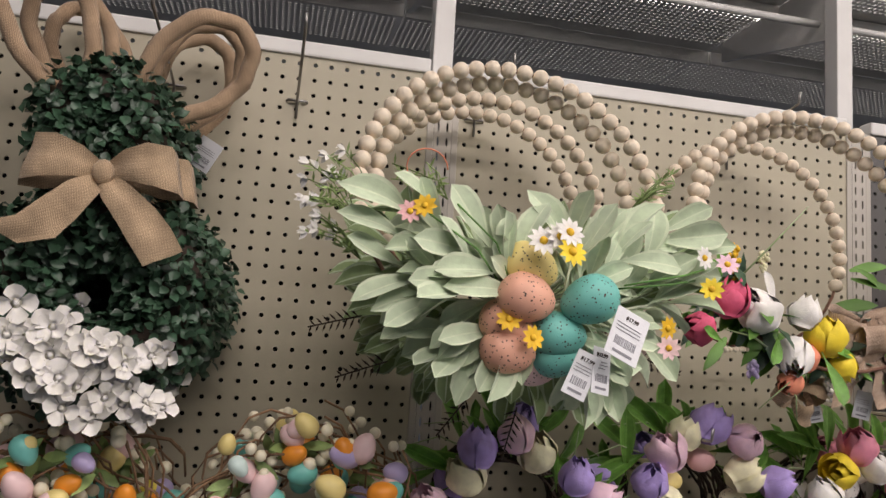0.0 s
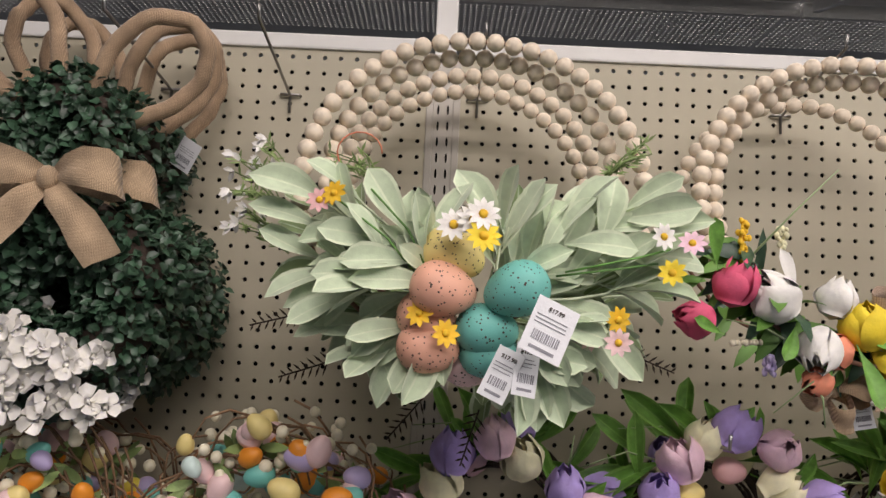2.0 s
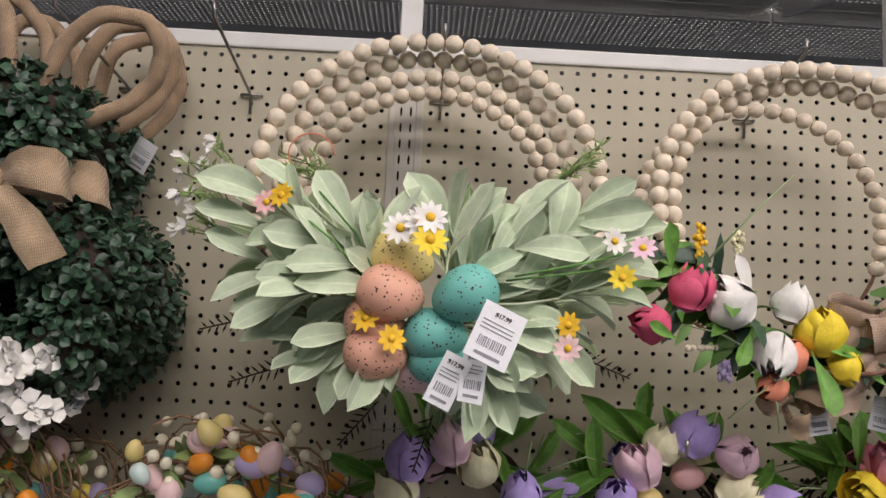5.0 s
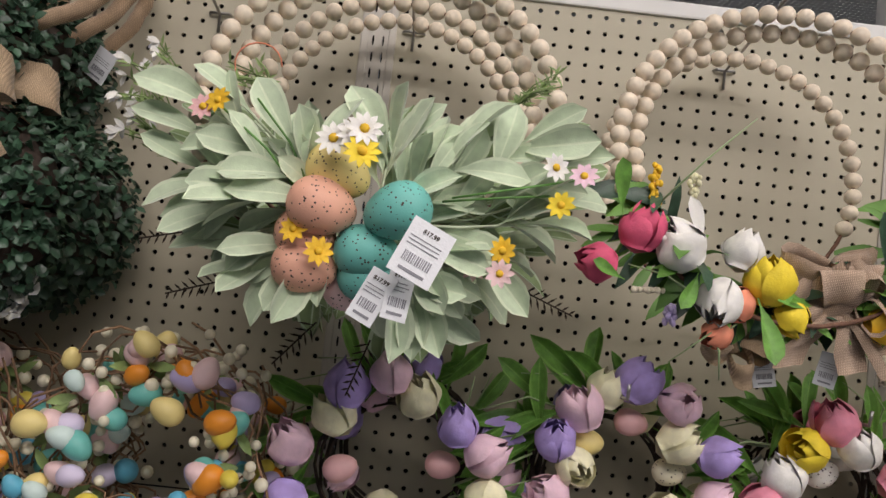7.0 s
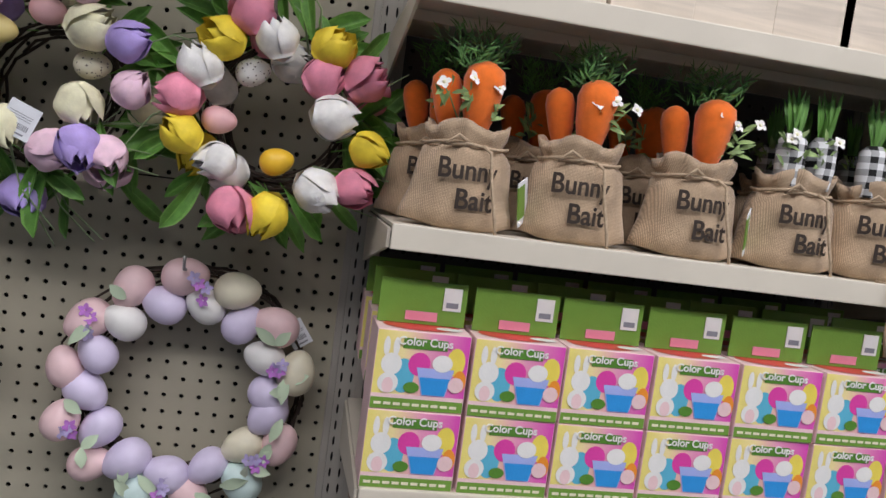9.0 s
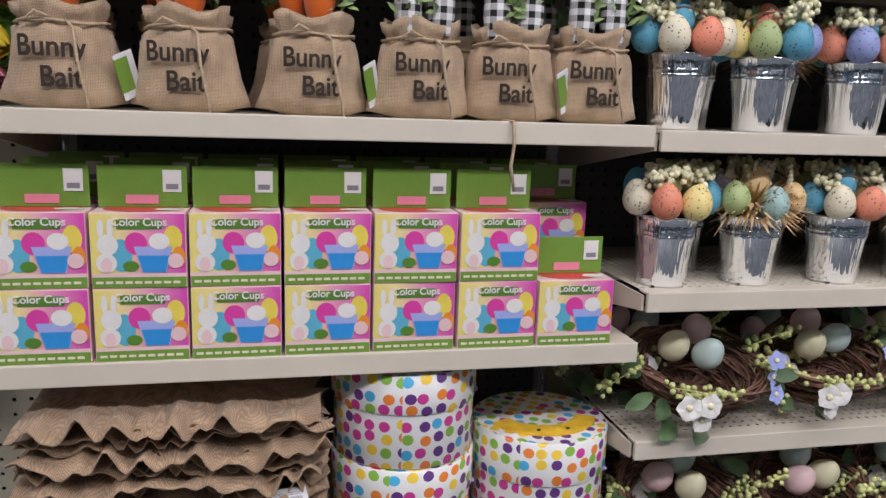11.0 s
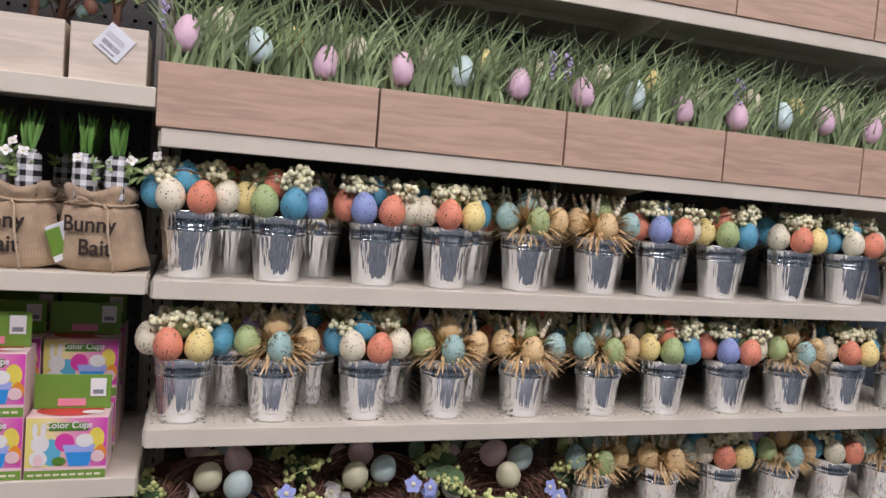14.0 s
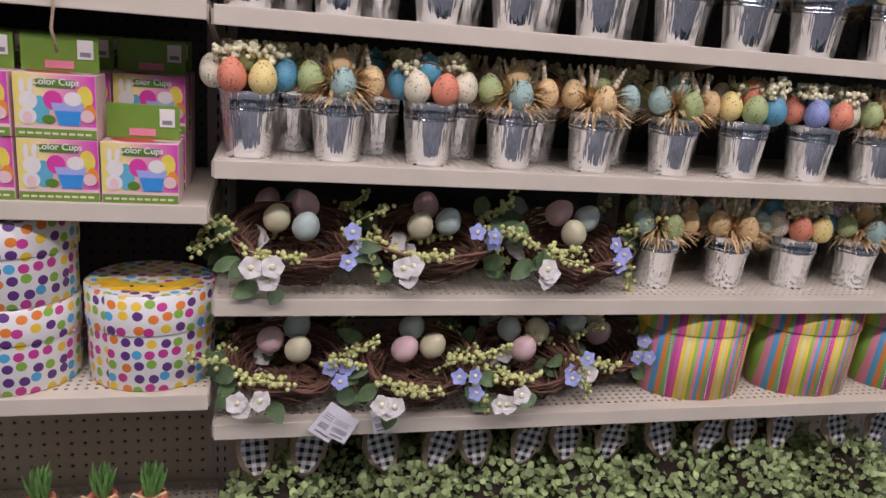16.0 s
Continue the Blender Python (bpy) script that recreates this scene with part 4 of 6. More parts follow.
for x0, z0, x1, z1 in ((-0.06, -0.215, -0.155, -0.285), (-0.055, -0.215, -0.105, -0.262), (0.15, -0.19, 0.235, -0.245), (0.15, -0.185, 0.205, -0.235), (-0.19, -0.10, -0.07, 0.03), (-0.10, -0.24, -0.09, -0.30), (-0.12, -0.2, -0.215, -0.17), (0.20, -0.05, 0.27, 0.02)):
    st.tube([(x0, -0.09, z0), ((x0 + x1) / 2, -0.11, (z0 + z1) / 2 + 0.006), (x1, -0.105, z1)], 0.0019, 5, 0.0008)
part("straw_stem", st, LAMB2, w2, "thin straw-green stems")
for bx, bz, d, size, m in ((-0.055, -0.195, (0.3, -0.3, -1), 0.085, GREEN), (0.13, -0.07, (0.6, -0.6, 0.1), 0.05, GREEN), (-0.13, -0.17, (-0.4, -0.4, -1), 0.06, GREEN), (0.10, -0.14, (-0.35, -0.2, 1), 0.07, BOXW), (0.12, -0.15, (0.05, -0.2, 1), 0.07, BOXW), (0.13, -0.235, (1, -0.3, -0.15), 0.08, LAMB), (-0.22, -0.19, (-1, -0.3, 0.3), 0.05, GREEN), (-0.23, -0.11, (-0.3, -0.3, 1), 0.07, GREEN)):
    part("leaf", felt_leaf_mesh(2, m, m), None, w2, "broad silk leaf", m=aim((bx, -0.115, bz), d, (0.1, -1, 0.3), size))
price_tag(w2, Matrix.Translation((0.068, -0.06, -0.275)) @ pose(0, 0, 0, 0, 12, -25), "", 0.026, 0.045)
price_tag(w2, Matrix.Translation((-0.005, -0.035, -0.287)) @ pose(0, 0, 0, -10, -8, 10), "", 0.034, 0.042)
tulip_swag((-0.33, -0.09, 1.918), (((0, 0, 0), 0.195, -4),), "second bead wreath with leaves, hung behind", 26)


# boxwood rabbit wreaths
def boxwood_ring(root, c, radius, thick, n, seed):
    rs = random.Random(seed)
    mb = MB()
    core = MB()
    pts = [(c[0] + radius * math.cos(2 * math.pi * i / 28), c[1], c[2] + radius * math.sin(2 * math.pi * i / 28)) for i in range(29)]
    core.tube(pts, thick * 0.8, 10)
    part("moss_ring", core, DTWIG, root, "dark twig and moss ring")
    for k in range(n):
        a, b = rs.uniform(0, 2 * math.pi), rs.uniform(0, 2 * math.pi)
        rr = thick * rs.uniform(0.7, 1.12)
        nrm = Vector((math.cos(a) * math.cos(b), -math.sin(b), math.sin(a) * math.cos(b)))
        if nrm.y > 0.55:
            continue
        p = Vector((c[0] + radius * math.cos(a), c[1], c[2] + radius * math.sin(a))) + nrm * rr
        d = Vector((rs.uniform(-1, 1), rs.uniform(-1, 1), rs.uniform(-1, 1))) + nrm * 0.5
        mb.leaf(p, d, nrm + Vector((rs.uniform(-0.4, 0.4), -0.3, 0.5)), rs.uniform(0.013, 0.021), rs.uniform(0.011, 0.016), 0.25, 3, 0.2)
    part("boxwood", mb, BOXW, root, "dark green artificial boxwood leaves")


def burlap_ear(root, base, lean, h, w):
    """One long loop of a tube wrapped in burlap strip."""
    rs = random.Random(int(1000 * abs(lean)))
    pts = []
    for i in range(41):
        a = 2 * math.pi * i / 40
        p = Vector((w * math.sin(a) * (1 - 0.15 * math.cos(a)), 0.022 * math.sin(a) + 0.004 * math.sin(4 * a), h * (1 - math.cos(a)) / 2))
        pts.append(Vector(base) + Matrix.Rotation(lean, 3, "Y") @ p)
    t = MB().tube(pts, 0.0118, 12)
    n = 12
    for k, p in enumerate(t.v):
        ring, j = divmod(k, n)
        c = pts[ring]
        t.v[k] = tuple(c + (Vector(p) - c) * (1 + 0.13 * math.sin(j * 6.283 / n + ring * 1.35) + rs.uniform(-0.03, 0.03)))
    part("ear", t, BURLAP2, root, "burlap-wrapped ear loop")


def burlap_bow(root, at, size):
    b = MB()
    x, y, z = at
    for sx in (-1, 1):
        b.band([(x, y, z), (x + sx * 0.03 * size, y - 0.022, z + 0.010), (x + sx * 0.062 * size, y - 0.034, z + 0.012), (x + sx * 0.092 * size, y - 0.020, z + 0.010), (x + sx * 0.098 * size, y - 0.002, z + 0.004), (x + sx * 0.07 * size, y + 0.010, z), (x + sx * 0.03 * size, y + 0.006, z + 0.002), (x, y + 0.003, z)],
               [0.020, 0.040, 0.056, 0.062, 0.060, 0.052, 0.036, 0.020], (-0.22 * sx, 0.1, 1))
        b.band([(x, y - 0.008, z - 0.003), (x + sx * 0.022 * size, y - 0.022, z - 0.026), (x + sx * 0.048 * size, y - 0.017, z - 0.052), (x + sx * 0.07 * size, y - 0.026, z - 0.078), (x + sx * (0.088 if sx > 0 else 0.115) * size, y - 0.018, z - (0.105 if sx > 0 else 0.088))], [0.024, 0.040, 0.050, 0.054, 0.052], (1, 0.15, 0.5 * sx))
    b.ball((x, y - 0.012, z), 0.014, 1.2, 10, 6)
    part("bow", b, BURLAP, root, "tan burlap bow")


def rabbit_wreath(c, label, dressed, seed, ear=0.78):
    root = thing("rabbit_wreath", label, "wreath", c, "boxwood rabbit wreaths")
    boxwood_ring(root, (-0.015, 0, 0.228), 0.046, 0.050, 2000, seed)
    boxwood_ring(root, (0, 0, 0), 0.097, 0.058, 3800, seed + 1)
    burlap_ear(root, (0.030, 0.0, 0.262), ear, 0.185, 0.052)
    burlap_ear(root, (-0.065, 0.0, 0.275), -0.35, 0.20, 0.05)
    if dressed:
        burlap_bow(root, (0.008, -0.070, 0.152), 0.95)
        fr = random.Random(seed + 3)
        for k in range(52):
            q = fr.random()
            p = (-0.085 + 0.19 * q + fr.uniform(-0.01, 0.01), -0.072 - fr.uniform(0, 0.04) * (1 - abs(q - 0.4)), -0.100 + fr.uniform(-0.05, 0.05) + (0.03 if q < 0.4 else -0.010))
            part("floret", hydrangea_mesh(), None, root, m=turn_to(p, (fr.uniform(-0.6, 0.6), -1, fr.uniform(-0.2, 0.8)), fr.uniform(0.8, 1.05), fr.uniform(0, 360)))
    return root


rabbit_wreath((-1.430, -0.25, 1.737), "boxwood rabbit wreath with burlap ears, bow and white hydrangea", True, 31)
r2 = rabbit_wreath((-1.420, -0.155, 1.742), "second boxwood rabbit wreath with burlap ears, hung behind", True, 41, 0.52)
price_tag(r2, Matrix.Translation((0.097, 0.045, 0.233)) @ pose(0, 0, 0, 0, 30, -20), "", 0.042, 0.050)
rabbit_wreath((-1.415, -0.062, 1.742), "third boxwood rabbit wreath with burlap ears, against the board", False, 45, 0.30)
rabbit_wreath((-1.80, -0.22, 1.76), "boxwood rabbit wreath with burlap ears", True, 51)


# vine wreaths with painted eggs and berries
def egg_vine_wreath(c, seed):
    root = thing("egg_vine_wreath", "vine wreath with many small painted eggs and cream berries", "wreath", c, "egg vine wreaths")
    rs = random.Random(seed)
    vine, lv, by = MB(), MB(), MB()
    for k in range(46):
        a0, n = rs.uniform(0, 6.28), 9
        rr, y0 = 0.125 + rs.uniform(-0.045, 0.045), rs.uniform(-0.05, 0.03)
        vine.tube([((rr + 0.02 * math.sin(i)) * math.cos(a0 + i * 0.17), y0 + 0.012 * math.cos(i * 1.3), (rr + 0.02 * math.sin(i)) * math.sin(a0 + i * 0.17)) for i in range(n)], 0.0018, 4)
    for k in range(60):
        a = rs.uniform(0, 6.28)
        b = Vector((0.125 * math.cos(a), rs.uniform(-0.05, 0), 0.125 * math.sin(a)))
        lv.leaf(b, (rs.uniform(-1, 1), -0.4, rs.uniform(-1, 1)), (0, -1, 0.2), rs.uniform(0.03, 0.05), 0.014, 0.3, 4)
    for k in range(120):
        a, r = rs.uniform(0, 6.28), 0.125 + rs.uniform(-0.06, 0.062)
        by.ball((r * math.cos(a), rs.uniform(-0.07, 0.0), r * math.sin(a)), rs.uniform(0.007, 0.0105), 1, 8, 6)
    part("vine", vine, VINE, root, "thin brown vine twigs")
    part("foliage", lv, EUCA, root, "small olive leaves")
    part("berry_spray", by, PALEBERRY, root, "cream berries")
    cols = ["sky", "lemon", "lilac", "orange", "palepink", "teal", "yellow", "palepink", "mint", "palelilac"]
    for k in range(56):
        a, r = k * 0.571 + rs.uniform(-0.1, 0.1), 0.12 + rs.uniform(-0.05, 0.048)
        put_egg(root, "egg", cols[k % 10], (r * math.cos(a), -0.045 - rs.uniform(0, 0.035), r * math.sin(a)), (rs.uniform(-1, 1), -0.2, rs.uniform(-1, 1)), rs.uniform(0.012, 0.0185), 1.3)
    return root


for k, (x, y, z) in enumerate(((-1.13, -0.205, 1.420), (-1.12, -0.09, 1.40), (-1.475, -0.225, 1.40), (-1.45, -0.09, 1.385))):
    egg_vine_wreath((x, y, z), 60 + k)


# tulip wreaths
def tulip_wreath(c, flowers, eggs, seed, label):
    """flowers: colour, x and z from the middle of the ring."""
    root = thing("tulip_wreath", label, "wreath", c, "tulip wreaths")
    rs = random.Random(seed)
    vine, st = MB(), MB()
    for k in range(16):
        a0, rr = rs.uniform(0, 6.28), 0.105 + rs.uniform(-0.015, 0.015)
        vine.tube([(rr * math.cos(a0 + i * 0.3) + 0.01, 0.01 * math.sin(i * 2 + k), rr * math.sin(a0 + i * 0.3)) for i in range(10)], 0.0026, 5)
    for k in range(34):
        a = 2 * math.pi * k / 34 + rs.uniform(-0.1, 0.1)
        b = (0.105 * math.cos(a), -rs.uniform(0.0, 0.05), 0.105 * math.sin(a))
        t = a + rs.choice((-1, 1)) * rs.uniform(0.2, 1.5)
        part("leaf", felt_leaf_mesh(rs.randrange(8), GREEN, LEAFEDGE), None, root, m=aim(b, (math.cos(t), -rs.uniform(0, 0.6), math.sin(t)), (rs.uniform(-0.6, 0.6), -1, 0.3), rs.uniform(0.085, 0.145)) @ Matrix.Diagonal((0.60, 1, 1, 1)))
    for k in range(7):
        a = rs.uniform(0, 6.28)
        st.tube([(0.1 * math.cos(a), -0.02, 0.1 * math.sin(a)), (0.16 * math.cos(a + 0.3), -0.06, 0.16 * math.sin(a + 0.3)), (0.22 * math.cos(a + 0.5), -0.06, 0.2 * math.sin(a + 0.5) - 0.02)], 0.0020, 5, 0.0008)
    part("vine_ring", vine, DTWIG, root, "dark vine ring")
    part("stem", st, LAMB2, root, "pale green stems")
    for color, x, z in flowers:
        out = Vector((x, 0, z)).normalized()
        d = Vector((out.x * rs.uniform(0.3, 1.0) + rs.uniform(-0.6, 0.6), -rs.uniform(0.05, 0.42), out.z * rs.uniform(0.3, 1.0) + rs.uniform(-0.5, 0.7))).normalized()
        put_tulip(root, color, Vector((x, -0.075 - rs.uniform(0, 0.025), z)) - d * 0.028, d, rs.uniform(1.02, 1.22), rs.choice((0.9, 1.0, 1.12)))
    for color, x, z in eggs:
        put_egg(root, "speckle" if color in ("white", "cream") else "egg", color, (x, -0.06, z), (1, 0, rs.uniform(-0.3, 0.5)), 0.0195, 1.28)
    return root


V, P, C, G, W, R = "violet", "softpink", "softyellow", "daffodil", "white", "rose"
T1 = ((V, -0.063, 0.117), (P, -0.004, 0.143), (C, 0.038, 0.114), (V, 0.094, 0.084), (C, -0.072, 0.078), (P, -0.128, 0.033), (V, -0.128, -0.034), (P, 0.132, 0.050), (C, 0.142, -0.004), (V, 0.105, -0.046), (P, 0.088, -0.097), (C, 0.042, -0.130), (V, -0.012, -0.142), (P, -0.064, -0.114), (C, -0.067, -0.060))
T2 = ((V, 0.019, 0.140), (C, -0.017, 0.126), (P, -0.047, 0.092), (P, 0.084, 0.122), (V, -0.083, 0.050), (C, -0.051, 0.020), (V, 0.140, 0.054), (C, 0.085, 0.064), (P, -0.080, -0.029), (V, -0.053, -0.068), (P, 0.149, -0.007), (C, 0.081, -0.031), (C, -0.008, -0.075), (P, 0.048, -0.102), (V, 0.092, -0.089), (P, 0.123, -0.097))
T3 = ((R, -0.028, 0.118), (G, -0.063, 0.082), (W, 0.005, 0.089), (G, 0.076, 0.090), (W, -0.092, 0.037), (R, 0.067, 0.048), (R, 0.123, 0.053), (R, -0.111, 0.0), (G, -0.107, -0.054), (W, 0.083, 0.0), (W, -0.060, -0.081), (G, 0.142, -0.038), (W, 0.072, -0.100), (R, 0.128, -0.093), (R, -0.036, -0.138), (G, 0.018, -0.140))
PASTEL_LABEL, BRIGHT_LABEL = "vine wreath with lilac, cream and pink silk tulips", "vine wreath with yellow, pink and white silk tulips"
t1 = tulip_wreath((-0.815, -0.135, 1.42), T1, (("pink", -0.062, 0.006), ("pink", 0.080, 0.025), ("yellow", 0.013, -0.082)), 71, PASTEL_LABEL)
t2 = tulip_wreath((-0.50, -0.115, 1.445), T2, (("pink", 0.029, 0.084), ("yellow", -0.032, 0.050), ("cream", 0.091, 0.020)), 72, PASTEL_LABEL)
t3 = tulip_wreath((-0.168, -0.125, 1.44), T3, (("white", -0.027, 0.048), ("pink", -0.066, -0.025), ("gold", 0.019, -0.072)), 73, BRIGHT_LABEL)
price_tag(t2, Matrix.Translation((0.017, -0.095, -0.068)) @ pose(0, 0, 0, 0, 22, 0), "", 0.042, 0.046)
tulip_wreath((-0.80, -0.045, 1.43), T2[::2], (), 74, "second tulip wreath, hung behind")
tulip_wreath((-0.485, -0.045, 1.42), T1[::2], (), 75, "second tulip wreath, hung behind")
tulip_wreath((-0.155, -0.045, 1.425), T3[::2], (), 76, "second tulip wreath, hung behind")


# pastel egg wreaths
def pastel_wreath(c, seed):
    root = thing("pastel_egg_wreath", "round wreath of large pastel eggs on dark vine", "wreath", c, "pastel egg wreaths")
    rs = random.Random(seed)
    vine = MB()
    for k in range(40):
        a0, rr = rs.uniform(0, 6.28), 0.165 + rs.uniform(-0.028, 0.028)
        y0 = rs.uniform(-0.015, 0.045)
        vine.tube([((rr + 0.004 * math.sin(3 * i)) * math.cos(a0 + i * 0.2), y0, (rr + 0.004 * math.sin(3 * i)) * math.sin(a0 + i * 0.2)) for i in range(12)], 0.0022, 4)
    part("vine_ring", vine, DTWIG, root, "dark vine ring")
    cols = ["palelilac", "palepink", "cream", "palelilac", "white", "mint", "palepink", "cream", "palelilac"]
    n = 27
    for k in range(n):
        a = 2 * math.pi * k / n
        r = 0.158 + (0.020 if k % 2 else -0.020) + rs.uniform(-0.004, 0.004)
        put_egg(root, "egg", cols[(k * 2 + k // 5) % 9], (r * math.cos(a), -0.025 - rs.uniform(0, 0.012), r * math.sin(a)), (rs.uniform(-1, 1), -0.1, rs.uniform(-1, 1)), rs.uniform(0.027, 0.031), 1.25)
    for k in range(6):
        a = k * 1.05 + 0.4
        for q in range(4):
            put_blossom(root, "lilac" if q % 2 else "orchid", (0.165 * math.cos(a) + rs.uniform(-0.02, 0.02), -0.06, 0.165 * math.sin(a) + rs.uniform(-0.02, 0.02)), (rs.uniform(-0.5, 0.5), -1, rs.uniform(-0.3, 0.5)), 5, 0.011, 0.7)
    lv = MB()
    for k in range(22):
        a = rs.uniform(0, 6.28)
        lv.leaf((0.165 * math.cos(a), -0.055, 0.165 * math.sin(a)), (rs.uniform(-1, 1), -0.3, rs.uniform(-1, 1)), (0, -1, 0.2), rs.uniform(0.03, 0.05), 0.018, 0.3, 4)
    part("foliage", lv, LAMB, root, "pale green silk leaves")
    return root


for k, x in enumerate((-0.262, -0.75, -1.24)):
    p = pastel_wreath((x, -0.05, 0.995), 80 + k)
    if k == 0:
        price_tag(p, Matrix.Translation((0.17, -0.01, 0.10)) @ pose(0, 0, 0, 0, -35, 0), "", 0.034, 0.045)


# ---- middle section: boxes with egg trees, sacks, dye kits, drums ----
def egg_tree(x, y, seed):
    root = thing("egg_tree", "small twig tree with painted eggs in a whitewashed wooden box", "decoration", (x, y, 1.613), "egg trees")
    rs = random.Random(seed)
    b = MB()
    for a in ((-0.056, 0.056, -0.056, -0.048), (-0.056, 0.056, 0.048, 0.056), (-0.056, -0.048, -0.047, 0.047), (0.048, 0.056, -0.047, 0.047)):
        b.bevel_box(a[0], a[1], a[2], a[3], 0, 0.088, 0.0012)
    b.box(-0.047, 0.047, -0.047, 0.047, 0.06, 0.066)
    part("planter_box", b, WOODW, root, "pale whitewashed wood box", False)
    tw, lv = MB(), MB()
    tw.tube([(0, 0, 0.06), (0.004, 0, 0.16), (0, 0.003, 0.27)], 0.008, 6, 0.005)
    cols = ["sky", "yellow", "softpink", "cream", "seafoam", "peach", "palelilac", "softyellow"]
    for k in range(20):
        h, a = rs.uniform(0.12, 0.30), rs.uniform(0, 6.28)
        tip = Vector((rs.uniform(0.03, 0.075) * math.cos(a), rs.uniform(0.03, 0.075) * math.sin(a), h + rs.uniform(0.02, 0.10)))
        tw.tube([(0, 0, h - 0.02), tip * 0.55 + Vector((0, 0, h * 0.42)), tip], 0.0022, 4, 0.001)
        for q in range(4):
            lv.leaf(tip + Vector((rs.uniform(-0.02, 0.02), rs.uniform(-0.02, 0.02), rs.uniform(-0.04, 0.01))), (rs.uniform(-1, 1), rs.uniform(-1, 1), rs.uniform(-0.5, 1)), (0, -0.5, 1), 0.026, 0.009, 0.3, 3)
        if k < 15:
            put_egg(root, "egg", cols[(k + seed) % 8], tip + Vector((0, -0.008, -0.018)), (rs.uniform(-0.3, 0.3), 0, 1), rs.uniform(0.011, 0.0145), 1.3)
    part("twig_crown", tw, TWIG, root, "brown twig branches")
    part("foliage", lv, EUCA, root, "small olive leaves")
    return root


for k, x in enumerate((0.060, 0.180, 0.297, 0.408, 0.520, 0.617, 0.718, 0.838)):
    egg_tree(x, -0.322, k)
    if k % 2 == 0 or k < 4:
        egg_tree(x + 0.018, -0.19, k + 20)
tagbox = thing("price_tag", "blank white tag stuck on a wooden box", "tag", (0.845, -0.380, 1.66))
price_tag(tagbox, pose(0, 0, 0.015, 0, 38, 0), "", 0.045, 0.045)


def carrot(root, c, lean, h=0.085, r=0.02):
    mb = MB()
    q = turn_to(c, (lean, -0.1, 1))
    prof = [(0.002, -h * 0.5), (r * 0.55, -h * 0.3), (r * 0.85, 0), (r, h * 0.32), (r * 0.86, h * 0.46), (r * 0.4, h * 0.54), (0.001, h * 0.56)]
    t = MB().lathe(prof, 14)
    mb.add(t.v, t.f, q)
    part("carrot", mb, ORANGE, root, "orange felt carrot")


SACK = {}


def sack_mesh(seed):
    """Stuffed burlap sack, gathered at the neck, with an open mouth and a slumped foot."""
    if seed in SACK:
        return SACK[seed]
    rs = random.Random(seed)
    n = 40
    prof = [(0.060, 0.0), (0.071, 0.008), (0.074, 0.022), (0.072, 0.045), (0.070, 0.068), (0.068, 0.088), (0.062, 0.100), (0.053, 0.107), (0.055, 0.113), (0.061, 0.122), (0.064, 0.134), (0.059, 0.131), (0.048, 0.118)]
    ph = [rs.uniform(0, 6.28) for _ in range(5)]
    v, f = [], []
    for i, (r, z) in enumerate(prof):
        for j in range(n):
            a = 2 * math.pi * j / n
            w = 1 + 0.03 * math.sin(3 * a + ph[0] + z * 30) + 0.02 * math.sin(7 * a + ph[1])
            if 6 <= i <= 12:
                w += 0.07 * math.sin(11 * a + ph[2]) + 0.04 * math.sin(17 * a + ph[3])
            corner = 1 + (0.24 * max(0, 1 - z / 0.03)) * abs(math.cos(a)) ** 6
            zz = z + (0.006 * math.sin(4 * a + ph[4]) if i >= 9 else 0) + (0.008 * abs(math.cos(a)) ** 6 if i == 0 else 0)
            v.append((0.90 * r * w * corner * math.cos(a) * (1.06 - 0.9 * max(0, z - 0.02)), r * w * 0.74 * math.sin(a), max(0.0, zz)))
    for i in range(len(prof) - 1):
        f += [(i * n + j, i * n + (j + 1) % n, (i + 1) * n + (j + 1) % n, (i + 1) * n + j) for j in range(n)]
    f.append(tuple(reversed(range(n))))
    SACK[seed] = MB().add(v, f).mesh("sack", BURLAP)
    return SACK[seed]


